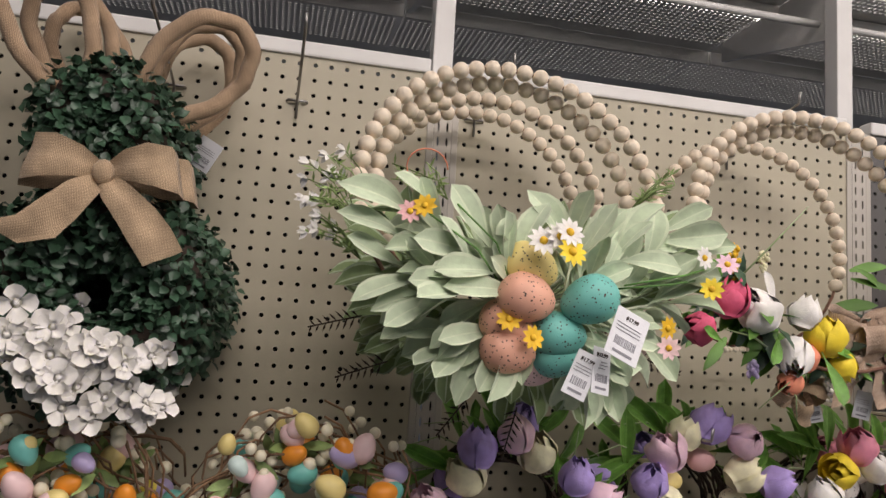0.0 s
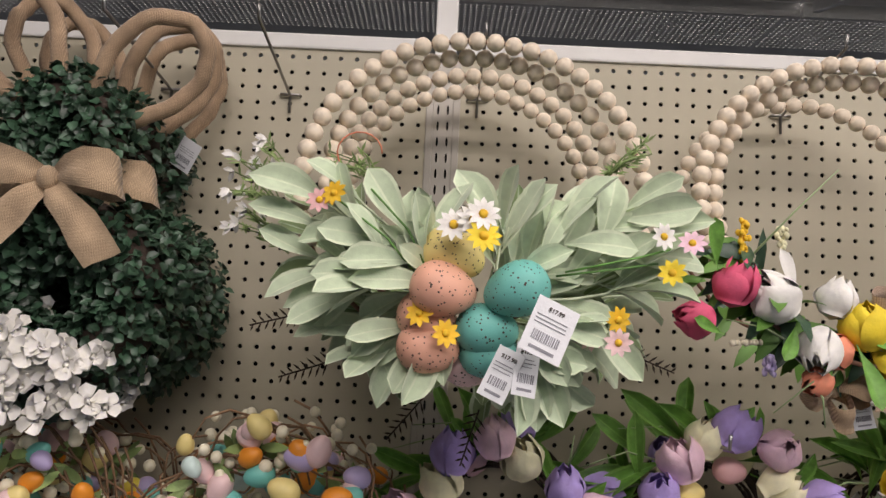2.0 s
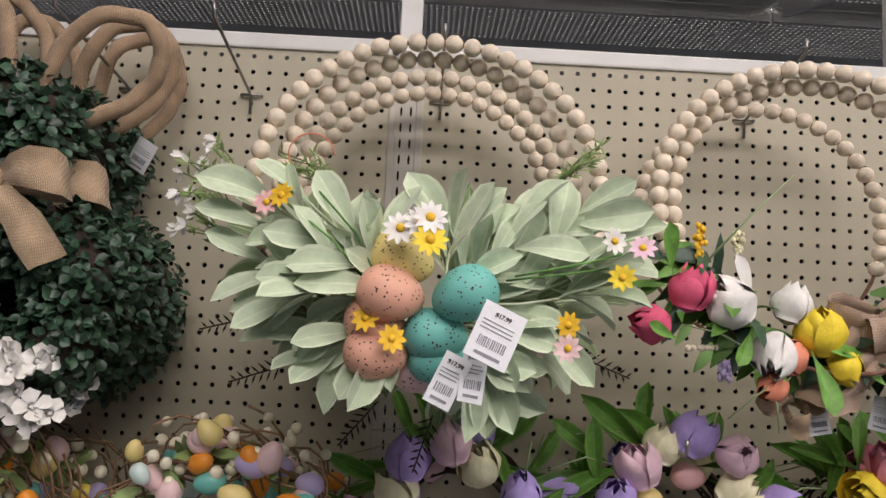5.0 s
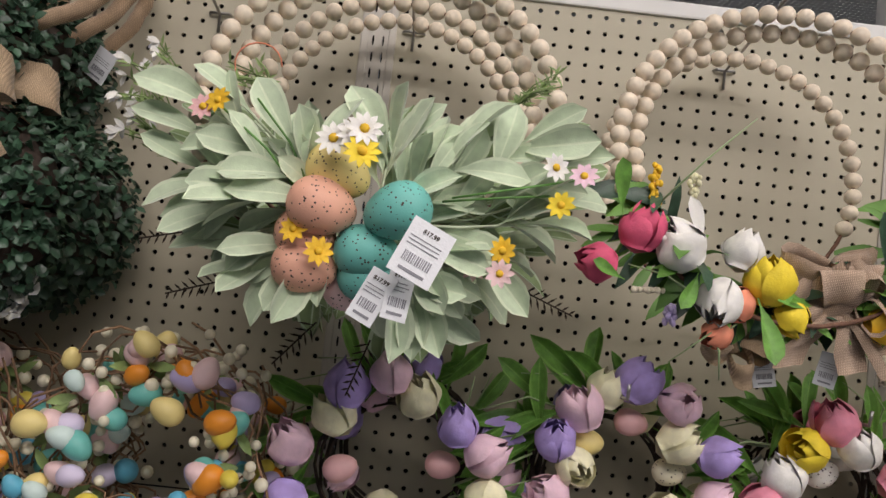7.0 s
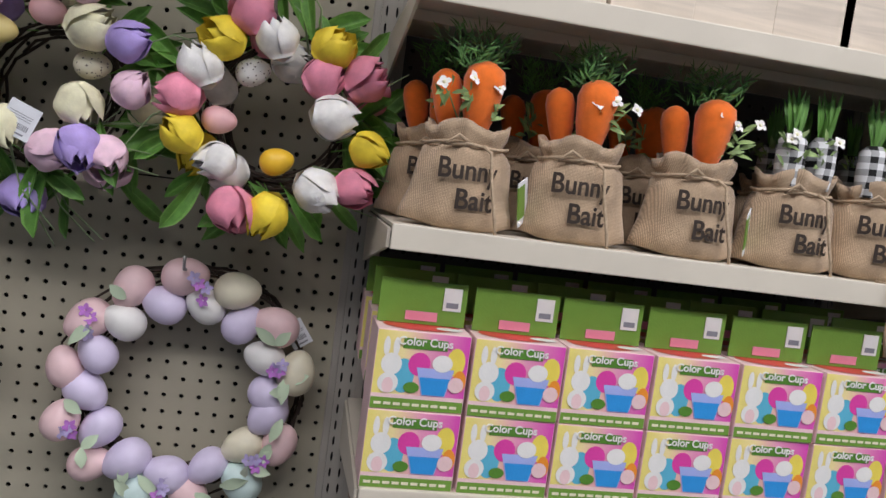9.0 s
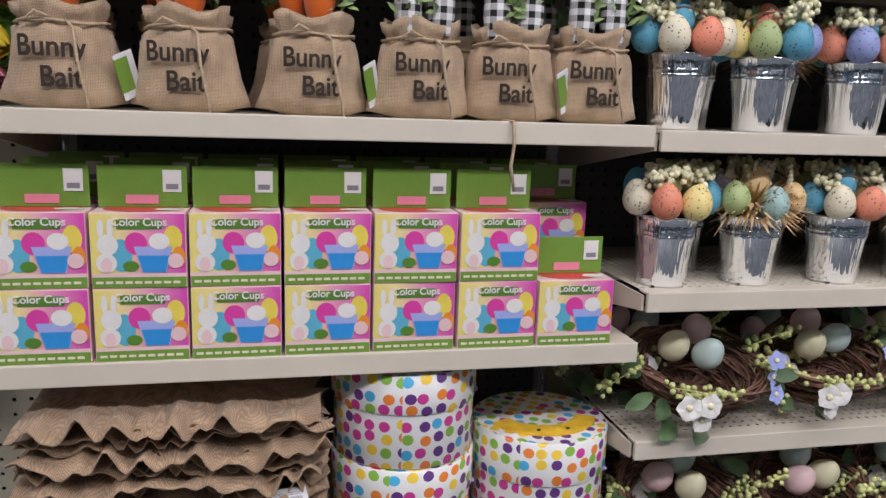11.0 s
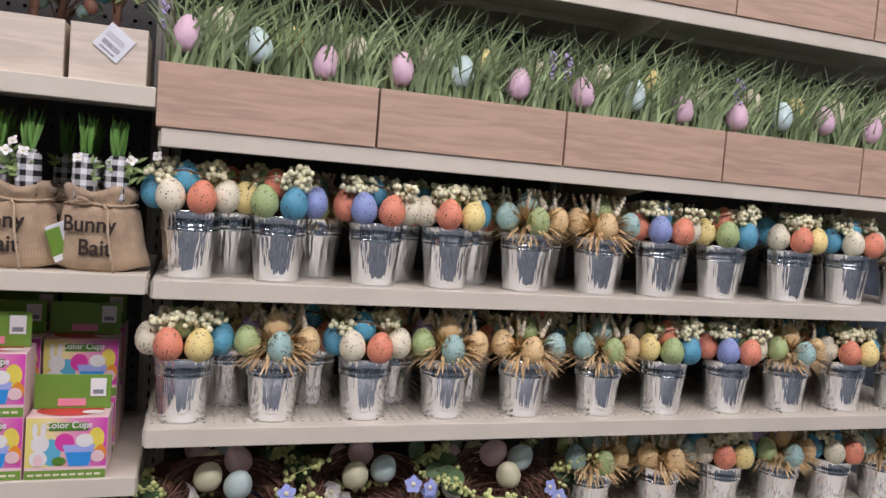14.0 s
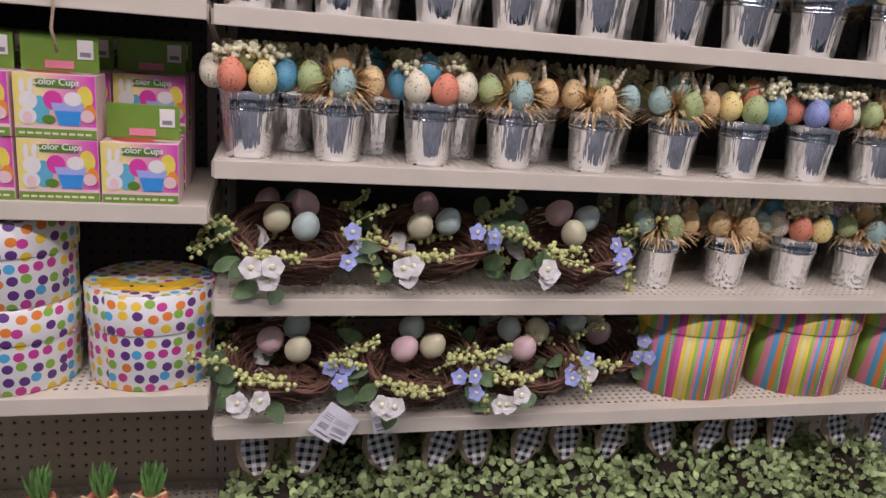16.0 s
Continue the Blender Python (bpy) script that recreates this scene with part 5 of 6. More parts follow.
def bunny_sack(x, y, seed, plaid, turn, label, front=True):
    root = thing("burlap_sack", label, "sack", Matrix.Translation((x, y, 1.3125)) @ pose(0, 0, 0, 0, 0, turn), "burlap sacks")
    rs = random.Random(seed)
    part("sack", sack_mesh(seed % 3), None, root, "stuffed tan burlap sack")
    tie = MB().tube([(0.056 * math.cos(a * 0.3), 0.044 * math.sin(a * 0.3), 0.108 + 0.002 * math.sin(a)) for a in range(22)], 0.0022, 6)
    tie.tube([(0.01, -0.046, 0.108), (0.018, -0.056, 0.10), (0.022, -0.062, 0.06), (0.03, -0.066, 0.02), (0.034, -0.068, -0.01 if front and seed % 5 else -0.008)], 0.0022, 6)
    tie.tube([(-0.005, -0.040, 0.110), (-0.025, -0.05, 0.118), (-0.04, -0.045, 0.105), (-0.01, -0.042, 0.108)], 0.0022, 6)
    part("drawstring", tie, JUTE, root, "jute drawstring")
    for word, z, dx in (("Bunny", 0.075, -0.008), ("Bait", 0.038, 0.002)):
        src = text_mesh(word, 0.036, INK)
        key = ("wrapped", word)
        if key not in SHARED:
            me = src.copy()
            for p in me.vertices:
                u, w, d = p.co
                a = u * 0.92 / 0.070
                p.co = (0.070 * math.sin(a), -(0.0545 + d + (0.003 if word == "Bait" else 0.001)) * math.cos(a) - (0.0015), w)
            SHARED[key] = me
        part("lettering", SHARED[key], None, root, "dark stencilled lettering", m=pose(dx, -0.001, z))
    if plaid:
        for k in range(2):
            cx = -0.024 + 0.048 * k
            stem = MB().lathe([(0.016, 0.115), (0.020, 0.145), (0.019, 0.178), (0.011, 0.188)], 14, (cx, -0.02, 0))
            part("carrot", stem, GINGHAM, root, "black and white gingham carrot")
            gr = MB()
            for q in range(22):
                gr.leaf((cx + rs.uniform(-0.008, 0.008), -0.02 + rs.uniform(-0.006, 0.006), 0.184), (rs.uniform(-0.22, 0.22), rs.uniform(-0.2, 0.2), 1), (0, -1, 0), rs.uniform(0.045, 0.075), 0.006, 0.15, 3)
            part("carrot_top", gr, GREEN, root, "green carrot top")
    else:
        carrot(root, (0.006, -0.020, 0.158), 0.03, 0.105, 0.0275)
        carrot(root, (-0.028, 0.012, 0.152), -0.2, 0.095, 0.02)
        gr = MB()
        for q in range(26):
            b = Vector((rs.uniform(-0.025, 0.025), rs.uniform(-0.03, 0.01), 0.195))
            d = Vector((rs.uniform(-0.7, 0.7), rs.uniform(-0.4, 0.4), 1)).normalized()
            for w in range(9):
                gr.leaf(b + d * (0.012 + 0.006 * w), (d.x + rs.uniform(-1, 1), rs.uniform(-0.5, 0.5), rs.uniform(0.2, 1)), (0, -1, 0.2), 0.018, 0.0022, 0.1, 2)
        part("carrot_top", gr, DGREEN, root, "feathery green carrot top")
    sp = MB()
    for k in range(3):
        sx = rs.uniform(-0.05, 0.06)
        sp.tube([(sx * 0.4, -0.015, 0.13), (sx, -0.03, 0.165), (sx * 1.5, -0.04, 0.185)], 0.0013, 4)
        for q in range(8):
            sp.leaf((sx * rs.uniform(0.6, 1.4), -0.03, rs.uniform(0.14, 0.18)), (rs.uniform(-1, 1), -0.4, rs.uniform(-0.2, 1)), (0, -1, 0.4), 0.025, 0.007, 0.3, 3)
        for q in range(1 if front else 0):
            put_blossom(root, "white", (sx * 1.5 + rs.uniform(-0.012, 0.012), -0.045, 0.187 + rs.uniform(-0.012, 0.012)), (rs.uniform(-0.5, 0.5), -1, 0.5), 4, 0.0095, 0.9, "softyellow")
    part("sprig", sp, EUCA, root, "green sprig")
    if front and seed % 2 == 0:
        part("leaflet_tag", MB().bevel_box(-0.017, 0.017, -0.0008, 0.0008, -0.03, 0.03, 0.0005), PAPER, root, "white folded tag", False, Matrix.Translation((0.078, -0.03, 0.045)) @ pose(0, 0, 0, 0, -20, 50))
        part("leaflet", MB().bevel_box(-0.012, 0.012, -0.001, 0.001, -0.022, 0.022, 0.0005), tint("print", "lime"), root, "green tag leaf", False, Matrix.Translation((0.074, -0.035, 0.045)) @ pose(0, 0, 0, 0, -20, 50))
    return root


for k, (x, plaid, turn) in enumerate(((0.096, False, 6), (0.252, False, -2), (0.418, False, 4), (0.570, True, 2), (0.704, True, -8), (0.832, True, -4))):
    bunny_sack(x, -0.315, k, plaid, turn, "tan burlap sack with %s carrots and dark lettering" % ("gingham" if plaid else "orange felt"))
for k, (x, plaid) in enumerate(((0.075, False), (0.225, False), (0.40, False), (0.64, True), (0.78, True))):
    bunny_sack(x, -0.165, k + 10, plaid, rnd(-8, 8), "tan burlap sack standing behind another", False)
loose = thing("loose_string", "end of jute string hanging over the shelf edge", "string", (0.69, -0.395, 1.31))
part("string", MB().tube([(-0.01, 0.02, 0.004), (0, 0, 0.003), (0.001, -0.004, -0.03), (-0.003, -0.005, -0.06), (0.004, -0.004, -0.095)], 0.0025, 6), JUTE, loose)


def dye_kit(x, y, z, m=None, group="egg dye kits"):
    """Printed carton with a green header card."""
    root = thing("egg_dye_kit", "printed yellow, pink and green egg dye carton", "box", (x, y, z), group)
    w, h, d = 0.119, 0.1005, 0.085
    part("carton", MB().bevel_box(-w / 2, w / 2, 0, d, 0, h, 0.0012), tint("print", "palepink"), root, "", False)
    def panel(name, color, x0, x1, z0, z1, lift=0.0006):
        part(name, MB().box(x0, x1, -lift, -lift + 0.0005, z0, z1), tint("print", color), root, color + " print", False)
    def disc(name, color, cx, cz, rx, rz, lift):
        pts = [(cx + rx * math.cos(a * 0.3491), -lift, cz + rz * math.sin(a * 0.3491)) for a in range(18)]
        part(name, MB().add(pts, [tuple(range(18))]), tint("print", color), root, color + " print", False)
    part("panel", MB().box(-w / 2 + 0.001, w / 2 - 0.001, -0.0005, 0.0, 0.017, h - 0.001), FADE, root, "yellow to pink print", False)
    panel("band", "lime", -w / 2 + 0.001, w / 2 - 0.001, 0.001, 0.015)
    panel("band", "palepink", -w / 2 + 0.001, w / 2 - 0.001, 0.015, 0.020)
    disc("dot", "sky", -0.022, 0.044, 0.014, 0.022, 0.0008)
    disc("dot", "magenta", -0.003, 0.060, 0.014, 0.015, 0.0010)
    disc("dot", "lemon", 0.043, 0.066, 0.012, 0.018, 0.0010)
    disc("dot", "orange", 0.050, 0.042, 0.0085, 0.014, 0.0016)
    disc("shape", "white", -0.038, 0.058, 0.013, 0.014, 0.0012)
    disc("shape", "white", -0.046, 0.080, 0.004, 0.012, 0.0012)
    disc("shape", "white", -0.034, 0.080, 0.004, 0.012, 0.0013)
    disc("shape", "white", -0.040, 0.034, 0.013, 0.013, 0.0015)
    disc("shape", "palepink", -0.040, 0.031, 0.007, 0.010, 0.0017)
    disc("dot", "dirtygreen", -0.010, 0.030, 0.010, 0.007, 0.0019)
    cup = MB().add([(-0.006, -0.0014, 0.056), (0.004, -0.0014, 0.021), (0.034, -0.0014, 0.021), (0.042, -0.0014, 0.056)], [(0, 1, 2, 3)])
    part("cup_print", cup, tint("print", "skyflower"), root, "pale cup print", False)
    liq = MB().add([(-0.001, -0.0018, 0.044), (0.005, -0.0018, 0.022), (0.033, -0.0018, 0.022), (0.038, -0.0018, 0.044)], [(0, 1, 2, 3)])
    part("cup_print", liq, tint("print", "cupblue"), root, "blue cup print", False)
    disc("egg_print", "white", 0.026, 0.063, 0.013, 0.011, 0.0018)
    disc("seal", "palepink", 0.046, 0.037, 0.010, 0.010, 0.0020)
    part("shadow_word", MB().bevel_box(-0.026, 0.030, -0.0014, -0.0007, 0.079, 0.092, 0.0002), tint("print", "dirtygreen"), root, "dark green word outline", False)
    part("lettering", text_mesh("Color Cups", 0.0145, tint("print", "white")), None, root, "white lettering", m=pose(0.002, -0.0022, 0.088, 90, 0, 0))
    bars = MB()
    for k in range(9):
        bars.box(-0.054 + 0.012 * k, -0.045 + 0.012 * k, -0.0012, -0.0008, 0.006, 0.0095)
    part("small_print", bars, tint("print", "cream"), root, "", False)
    # sloping top window and header card
    part("top_disc", MB().add([(0.05 * math.cos(a * 0.3491), 0.036 + 0.030 * math.sin(a * 0.3491), h + 0.0008) for a in range(18)], [tuple(range(18))]), tint("print", "red"), root, "red printed disc", False)
    part("top_disc", MB().add([(0.035 + 0.018 * math.cos(a * 0.3491), 0.025 + 0.01 * math.sin(a * 0.3491), h + 0.0014) for a in range(18)], [tuple(range(18))]), tint("print", "white"), root, "white printed oval", False)
    part("header_card", MB().bevel_box(-w / 2 + 0.002, w / 2 - 0.002, 0.046, 0.0485, h + 0.001, h + 0.058, 0.0008), tint("print", "lime"), root, "green header card", False)
    part("brand_patch", MB().box(-0.022, 0.020, 0.0445, 0.0455, h + 0.006, h + 0.018), tint("print", "rose"), root, "pink brand patch", False)
    part("sticker", MB().box(0.026, 0.050, 0.0443, 0.0455, h + 0.022, h + 0.052), tint("print", "white"), root, "white price sticker", False)
    part("sticker_print", MB().box(0.030, 0.046, 0.0438, 0.0442, h + 0.026, h + 0.033), GREYINK, root, "", False)
    return root


kit = dye_kit(0.0645, -0.384, 0.9805)
for col in range(7):
    for row in range(2):
        for back in range(3):
            if (col, row, back) == (0, 0, 0) or (row == 1 and back == 0 and col == 6) or (row == 0 and back > 0 and col < 5):
                continue
            x, y, z = 0.0645 + 0.1235 * col, -0.384 + 0.122 * back, 0.9805 + 0.1012 * row
            copy_thing(kit, Matrix.Translation((x + rnd(-0.001, 0.001), y + rnd(-0.002, 0.002), z)) @ pose(0, 0, 0, 0, 0, rnd(-1.2, 1.2)))


def drum(x, y, z, r, h, label, squash=1.0):
    root = thing("hat_box", label, "box", Matrix.Translation((x, y, z)) @ pose(0, 0, 0, 0, 0, rnd(0, 90)), "polka-dot hat boxes")
    part("body", MB().lathe([(0.001, 0.0005), (r - 0.003, 0.0005), (r, 0.004), (r, h * 0.62)], 48), DOTS, root)
    part("lid", MB().lathe([(r + 0.003, h * 0.60), (r + 0.0035, h * 0.605), (r + 0.0035, h - 0.003), (r, h)], 48), DOTS, root, "polka-dot lid")
    part("lid_top", MB().lathe([(r, h), (0.001, h)], 48), DOTSFLAT, root, "polka-dot lid top")
    part("knot", MB().ball((0, -r - 0.004, h * 0.6), 0.004, 1, 8, 6), tint("petal", "violet"), root)
    return root


drum(0.565, -0.27, 0.6345, 0.113, 0.155, "round white box with coloured polka dots")
drum(0.565, -0.27, 0.790, 0.113, 0.150, "round white box with coloured polka dots, stacked")
drum(0.803, -0.265, 0.6345, 0.112, 0.180, "single round white box with coloured polka dots")
lidface = thing("lid_band", "yellow curved band with small dark dots on a box lid", "band", (0.803, -0.25, 0.8152))
arc = [math.radians(205 + 130 * i / 16) for i in range(17)]
part("lid", MB().add([(r * math.cos(t), r * math.sin(t), z) for t in arc for r, z in ((0.066, 0.0), (0.066, 0.004), (0.100, 0.004), (0.100, 0.0))], [(4 * i + j, 4 * i + (j + 1) % 4, 4 * i + 4 + (j + 1) % 4, 4 * i + 4 + j) for i in range(16) for j in range(4)]), tint("petal", "gold"), lidface, smooth=False)
for a in (-0.025, 0.025):
    part("eye_dot", MB().ball((a, -0.082, 0.0045), 0.004, 0.3, 8, 5), INK, lidface)


def burlap_stack():
    root = thing("burlap_runners", "pile of folded tan burlap runners with ruffled edges", "cloth", (0.225, -0.21, 0.635))
    rs = random.Random(5)
    for k in range(19):
        n, m = 56, 12
        v, f = [], []
        ph, fr = rs.uniform(0, 6), rs.uniform(13, 21)
        z0 = 0.008 + k * 0.0142
        for i in range(n + 1):
            u = i / n
            for j in range(m + 1):
                s = j / m
                edge = max(0, 0.35 - s) / 0.35
                wave = math.sin(fr * u * 6.28 * 0.5 + ph + 2.1 * math.sin(u * 9 + ph))
                side = max(0, u - 0.82) / 0.18
                x = -0.20 + 0.405 * u + 0.012 * side * math.sin(s * 28 + ph)
                y = -0.185 + 0.36 * s - edge * 0.02 * (1 + math.sin(k * 2.2))
                z = z0 + edge ** 1.1 * (0.005 * wave + 0.030 * noise.noise(Vector((u * 17, k * 3.7, s * 5)))) + 0.012 * side * math.sin(s * 26 + ph * 2) + 0.004 * math.sin(u * 5 + s * 4 + k)
                v.append((x, y, max(0.002, z)))
        for i in range(n):
            f += [(i * (m + 1) + j, (i + 1) * (m + 1) + j, (i + 1) * (m + 1) + j + 1, i * (m + 1) + j + 1) for j in range(m)]
        ob = part("runner", MB().add(v, f), BURLAP2, root, "folded tan burlap runner")
        so = ob.modifiers.new("thick", "SOLIDIFY")
        so.thickness = 0.002
    price_tag(root, Matrix.Translation((0.155, -0.21, 0.15)) @ pose(0, 0, 0, -70, 0, 10), "", 0.05, 0.03)


burlap_stack()


def raffia_carrot(x, y):
    root = thing("raffia_carrot_bundle", "orange bundled carrot with green raffia top and bow", "decoration", (x, y, 0.2205), "carrot bundles")
    b = MB()
    for k in range(26):
        a = k * 0.2417 * math.pi
        b.tube([(0.02 * math.cos(a), 0.02 * math.sin(a), 0.0), (0.034 * math.cos(a), 0.034 * math.sin(a), 0.10), (0.022 * math.cos(a), 0.022 * math.sin(a), 0.165)], 0.0045, 5)
    part("bundle", b, tint("petal", "coral"), root, "orange raffia carrot body")
    g = MB()
    for k in range(30):
        g.leaf((rnd(-0.012, 0.012), rnd(-0.012, 0.012), 0.16), (rnd(-0.35, 0.35), rnd(-0.3, 0.3), 1), (0, -1, 0), rnd(0.05, 0.075), 0.007, 0.3, 3)
    part("top", g, DGREEN, root, "dark green top")
    bw = MB()
    for sx in (-1, 1):
        bw.tube([(0, -0.03, 0.165), (sx * 0.03, -0.035, 0.185), (sx * 0.04, -0.035, 0.165), (0, -0.03, 0.163), (sx * 0.03, -0.04, 0.13)], 0.0028, 5)
    part("bow", bw, STRAW, root, "raffia bow")


for x in (0.60, 0.71, 0.80, 0.50):
    raffia_carrot(x, -0.30)


# ---- bucket section ----
def pail(root):
    key = "pail"
    if key not in SHARED:
        prof = [(0.001, 0.002), (0.036, 0.002), (0.0375, 0.0), (0.0385, 0.004), (0.0468, 0.078), (0.0485, 0.080), (0.0485, 0.083), (0.0474, 0.0845), (0.0488, 0.087), (0.0488, 0.090), (0.0480, 0.0915), (0.0505, 0.110), (0.0522, 0.1115), (0.0525, 0.1135), (0.0510, 0.1145), (0.0495, 0.112), (0.044, 0.06), (0.04, 0.02), (0.001, 0.02)]
        SHARED[key] = MB().lathe(prof, 40).mesh("pail", PAIL)
        for p in SHARED[key].polygons:
            p.use_smooth = True
    part("pail", SHARED[key], None, root, "shiny tin pail")


def bouquet(root, kind, cols, seed):
    rs = random.Random(seed)
    moss = MB().ball((0, 0, 0.10), 0.046, 0.5, 14, 7)
    part("moss", moss, DTWIG if kind == "berry" else STRAW, root, "filling")
    if kind == "berry":
        spots = [(-0.054, -0.012, 0.134), (-0.024, -0.046, 0.131), (0.023, -0.046, 0.130), (0.056, -0.012, 0.134), (-0.008, -0.010, 0.160), (-0.034, 0.035, 0.148), (0.034, 0.030, 0.150)]
        for k, p in enumerate(spots):
            put_egg(root, "speckle", cols[k % len(cols)], (p[0] * 1.06, p[1] * 1.02, p[2] + 0.008), (p[0] * 4, p[1] * 3, 1), 0.0238, 1.22)
        by, lv = MB(), MB()
        for cl in range(7):
            c = Vector((rs.uniform(-0.05, 0.05), rs.uniform(-0.045, 0.015), rs.uniform(0.170, 0.192)))
            for q in range(26):
                by.ball(c + Vector((rs.uniform(-0.02, 0.02), rs.uniform(-0.014, 0.014), rs.uniform(-0.013, 0.013))), rs.uniform(0.0042, 0.006), 1, 6, 5)
        for q in range(16):
            lv.leaf((rs.uniform(-0.05, 0.05), rs.uniform(-0.02, 0.04), 0.16), (rs.uniform(-1, 1), -0.2, 1), (0, -1, 0.3), 0.035, 0.010, 0.3, 3)
        part("berry_spray", by, CREAMB, root, "pale cream-green berries")
        part("foliage", lv, EUCA, root, "small green leaves")
        part("twig", MB().tube([(0.045 * math.cos(a * 0.5) - 0.01, -0.03, 0.155 + 0.026 * math.sin(a * 0.5)) for a in range(9)], 0.0018, 5), TWIG, root, "curled twig")
    else:
        st = MB()
        for k in range(520):
            a = rs.uniform(0, 6.28)
            r0 = rs.uniform(0.0, 0.03)
            st.leaf((r0 * math.cos(a), r0 * math.sin(a), rs.uniform(0.118, 0.135)), (math.cos(a) + rs.uniform(-0.4, 0.4), math.sin(a), rs.uniform(-0.35, 1.0)), (0, 0, 1), rs.uniform(0.055, 0.085), 0.0058, rs.uniform(0, 0.6), 2, 0.05)
        part("straw", st, STRAW, root, "dry raffia straw")
        for k, p in enumerate([(-0.05, -0.02, 0.136), (-0.005, -0.05, 0.130), (0.045, -0.03, 0.134), (0.0, 0.0, 0.160), (0.03, 0.03, 0.14), (-0.035, 0.03, 0.142)]):
            put_egg(root, "speckle", cols[k % len(cols)], (p[0] * 1.1, p[1] * 1.05, p[2] + 0.008), (p[0] * 3, p[1] * 2, 1), 0.0228, 1.2)
        bd = MB()
        for k in range(14):
            b = Vector((rs.uniform(-0.05, 0.05), rs.uniform(-0.04, 0.03), 0.165))
            d = Vector((rs.uniform(-0.6, 0.6), rs.uniform(-0.3, 0.1), 1)).normalized()
            for q in range(5):
                bd.ball(b + d * (0.008 * q), 0.0055 - 0.0005 * q, 1.3, 6, 5)
        part("bud_spray", bd, WHITEB, root, "cream dried buds")


def bucket(kind, cols, seed, label):
    root = thing("egg_bucket", label, "bucket", (0, 0, -5), "tin buckets with eggs")
    pail(root)
    bouquet(root, kind, cols, seed)
    return root


KINDS = [bucket("berry", ["blue", "cream", "coral", "cream", "sky", "green", "yellow"], 1, "shiny tin bucket with bright speckled eggs and cream berries"),
         bucket("berry", ["yellow", "green", "blue", "periwinkle", "coral", "cream", "yellow"], 2, "shiny tin bucket with yellow and blue speckled eggs"),
         bucket("berry", ["cream", "coral", "yellow", "blue", "green", "sky", "cream"], 3, "shiny tin bucket with coral and yellow speckled eggs"),
         bucket("berry", ["coral", "periwinkle", "coral", "cream", "blue", "yellow", "green"], 4, "shiny tin bucket with coral and lilac speckled eggs"),
         bucket("straw", ["seafoam", "green", "tan", "seafoam", "tan", "green"], 5, "shiny tin bucket with straw and muted speckled eggs"),
         bucket("straw", ["green", "seafoam", "tan", "tan", "seafoam", "lilac"], 6, "shiny tin bucket with raffia and green speckled eggs"),
         bucket("straw", ["tan", "tan", "seafoam", "green", "tan", "seafoam"], 7, "shiny tin bucket with raffia and tan speckled eggs")]
USED = set()


def place_bucket(k, x, y, z):
    m = Matrix.Translation((x, y, z)) @ pose(0, 0, 0, 0, 0, rnd(-12, 12))
    if k in USED:
        copy_thing(KINDS[k], m)
    else:
        USED.add(k)
        KINDS[k].matrix_basis = m


XB = (0.972, 1.121, 1.296, 1.437, 1.598, 1.76, 1.905, 2.058, 2.243, 2.41, 2.58)
XC = (0.975, 1.128, 1.294, 1.452, 1.616, 1.786, 1.942, 2.105, 2.267, 2.43, 2.6)
for x, k in zip(XB, (0, 1, 3, 2, 4, 6, 3, 1, 2, 0, 4)):
    place_bucket(k, x, -0.325, 1.3065)
for x, k in zip(XC, (2, 5, 0, 5, 6, 4, 1, 3, 5, 2, 6)):
    place_bucket(k, x, -0.325, 1.0595)
for x, k in zip((1.814, 1.985, 2.15, 2.315, 2.47, 2.63), (4, 6, 2, 5, 0, 4)):
    place_bucket(k, x, -0.28, 0.8145)
for i in range(10):
    place_bucket((i * 3 + 1) % 7, 1.045 + 0.158 * i, -0.225, 1.3065)
    place_bucket((i * 5 + 2) % 7, 1.05 + 0.161 * i, -0.225, 1.0595)
for i in range(5):
    place_bucket((i * 2 + 4) % 7, 1.89 + 0.165 * i, -0.15, 0.8145)


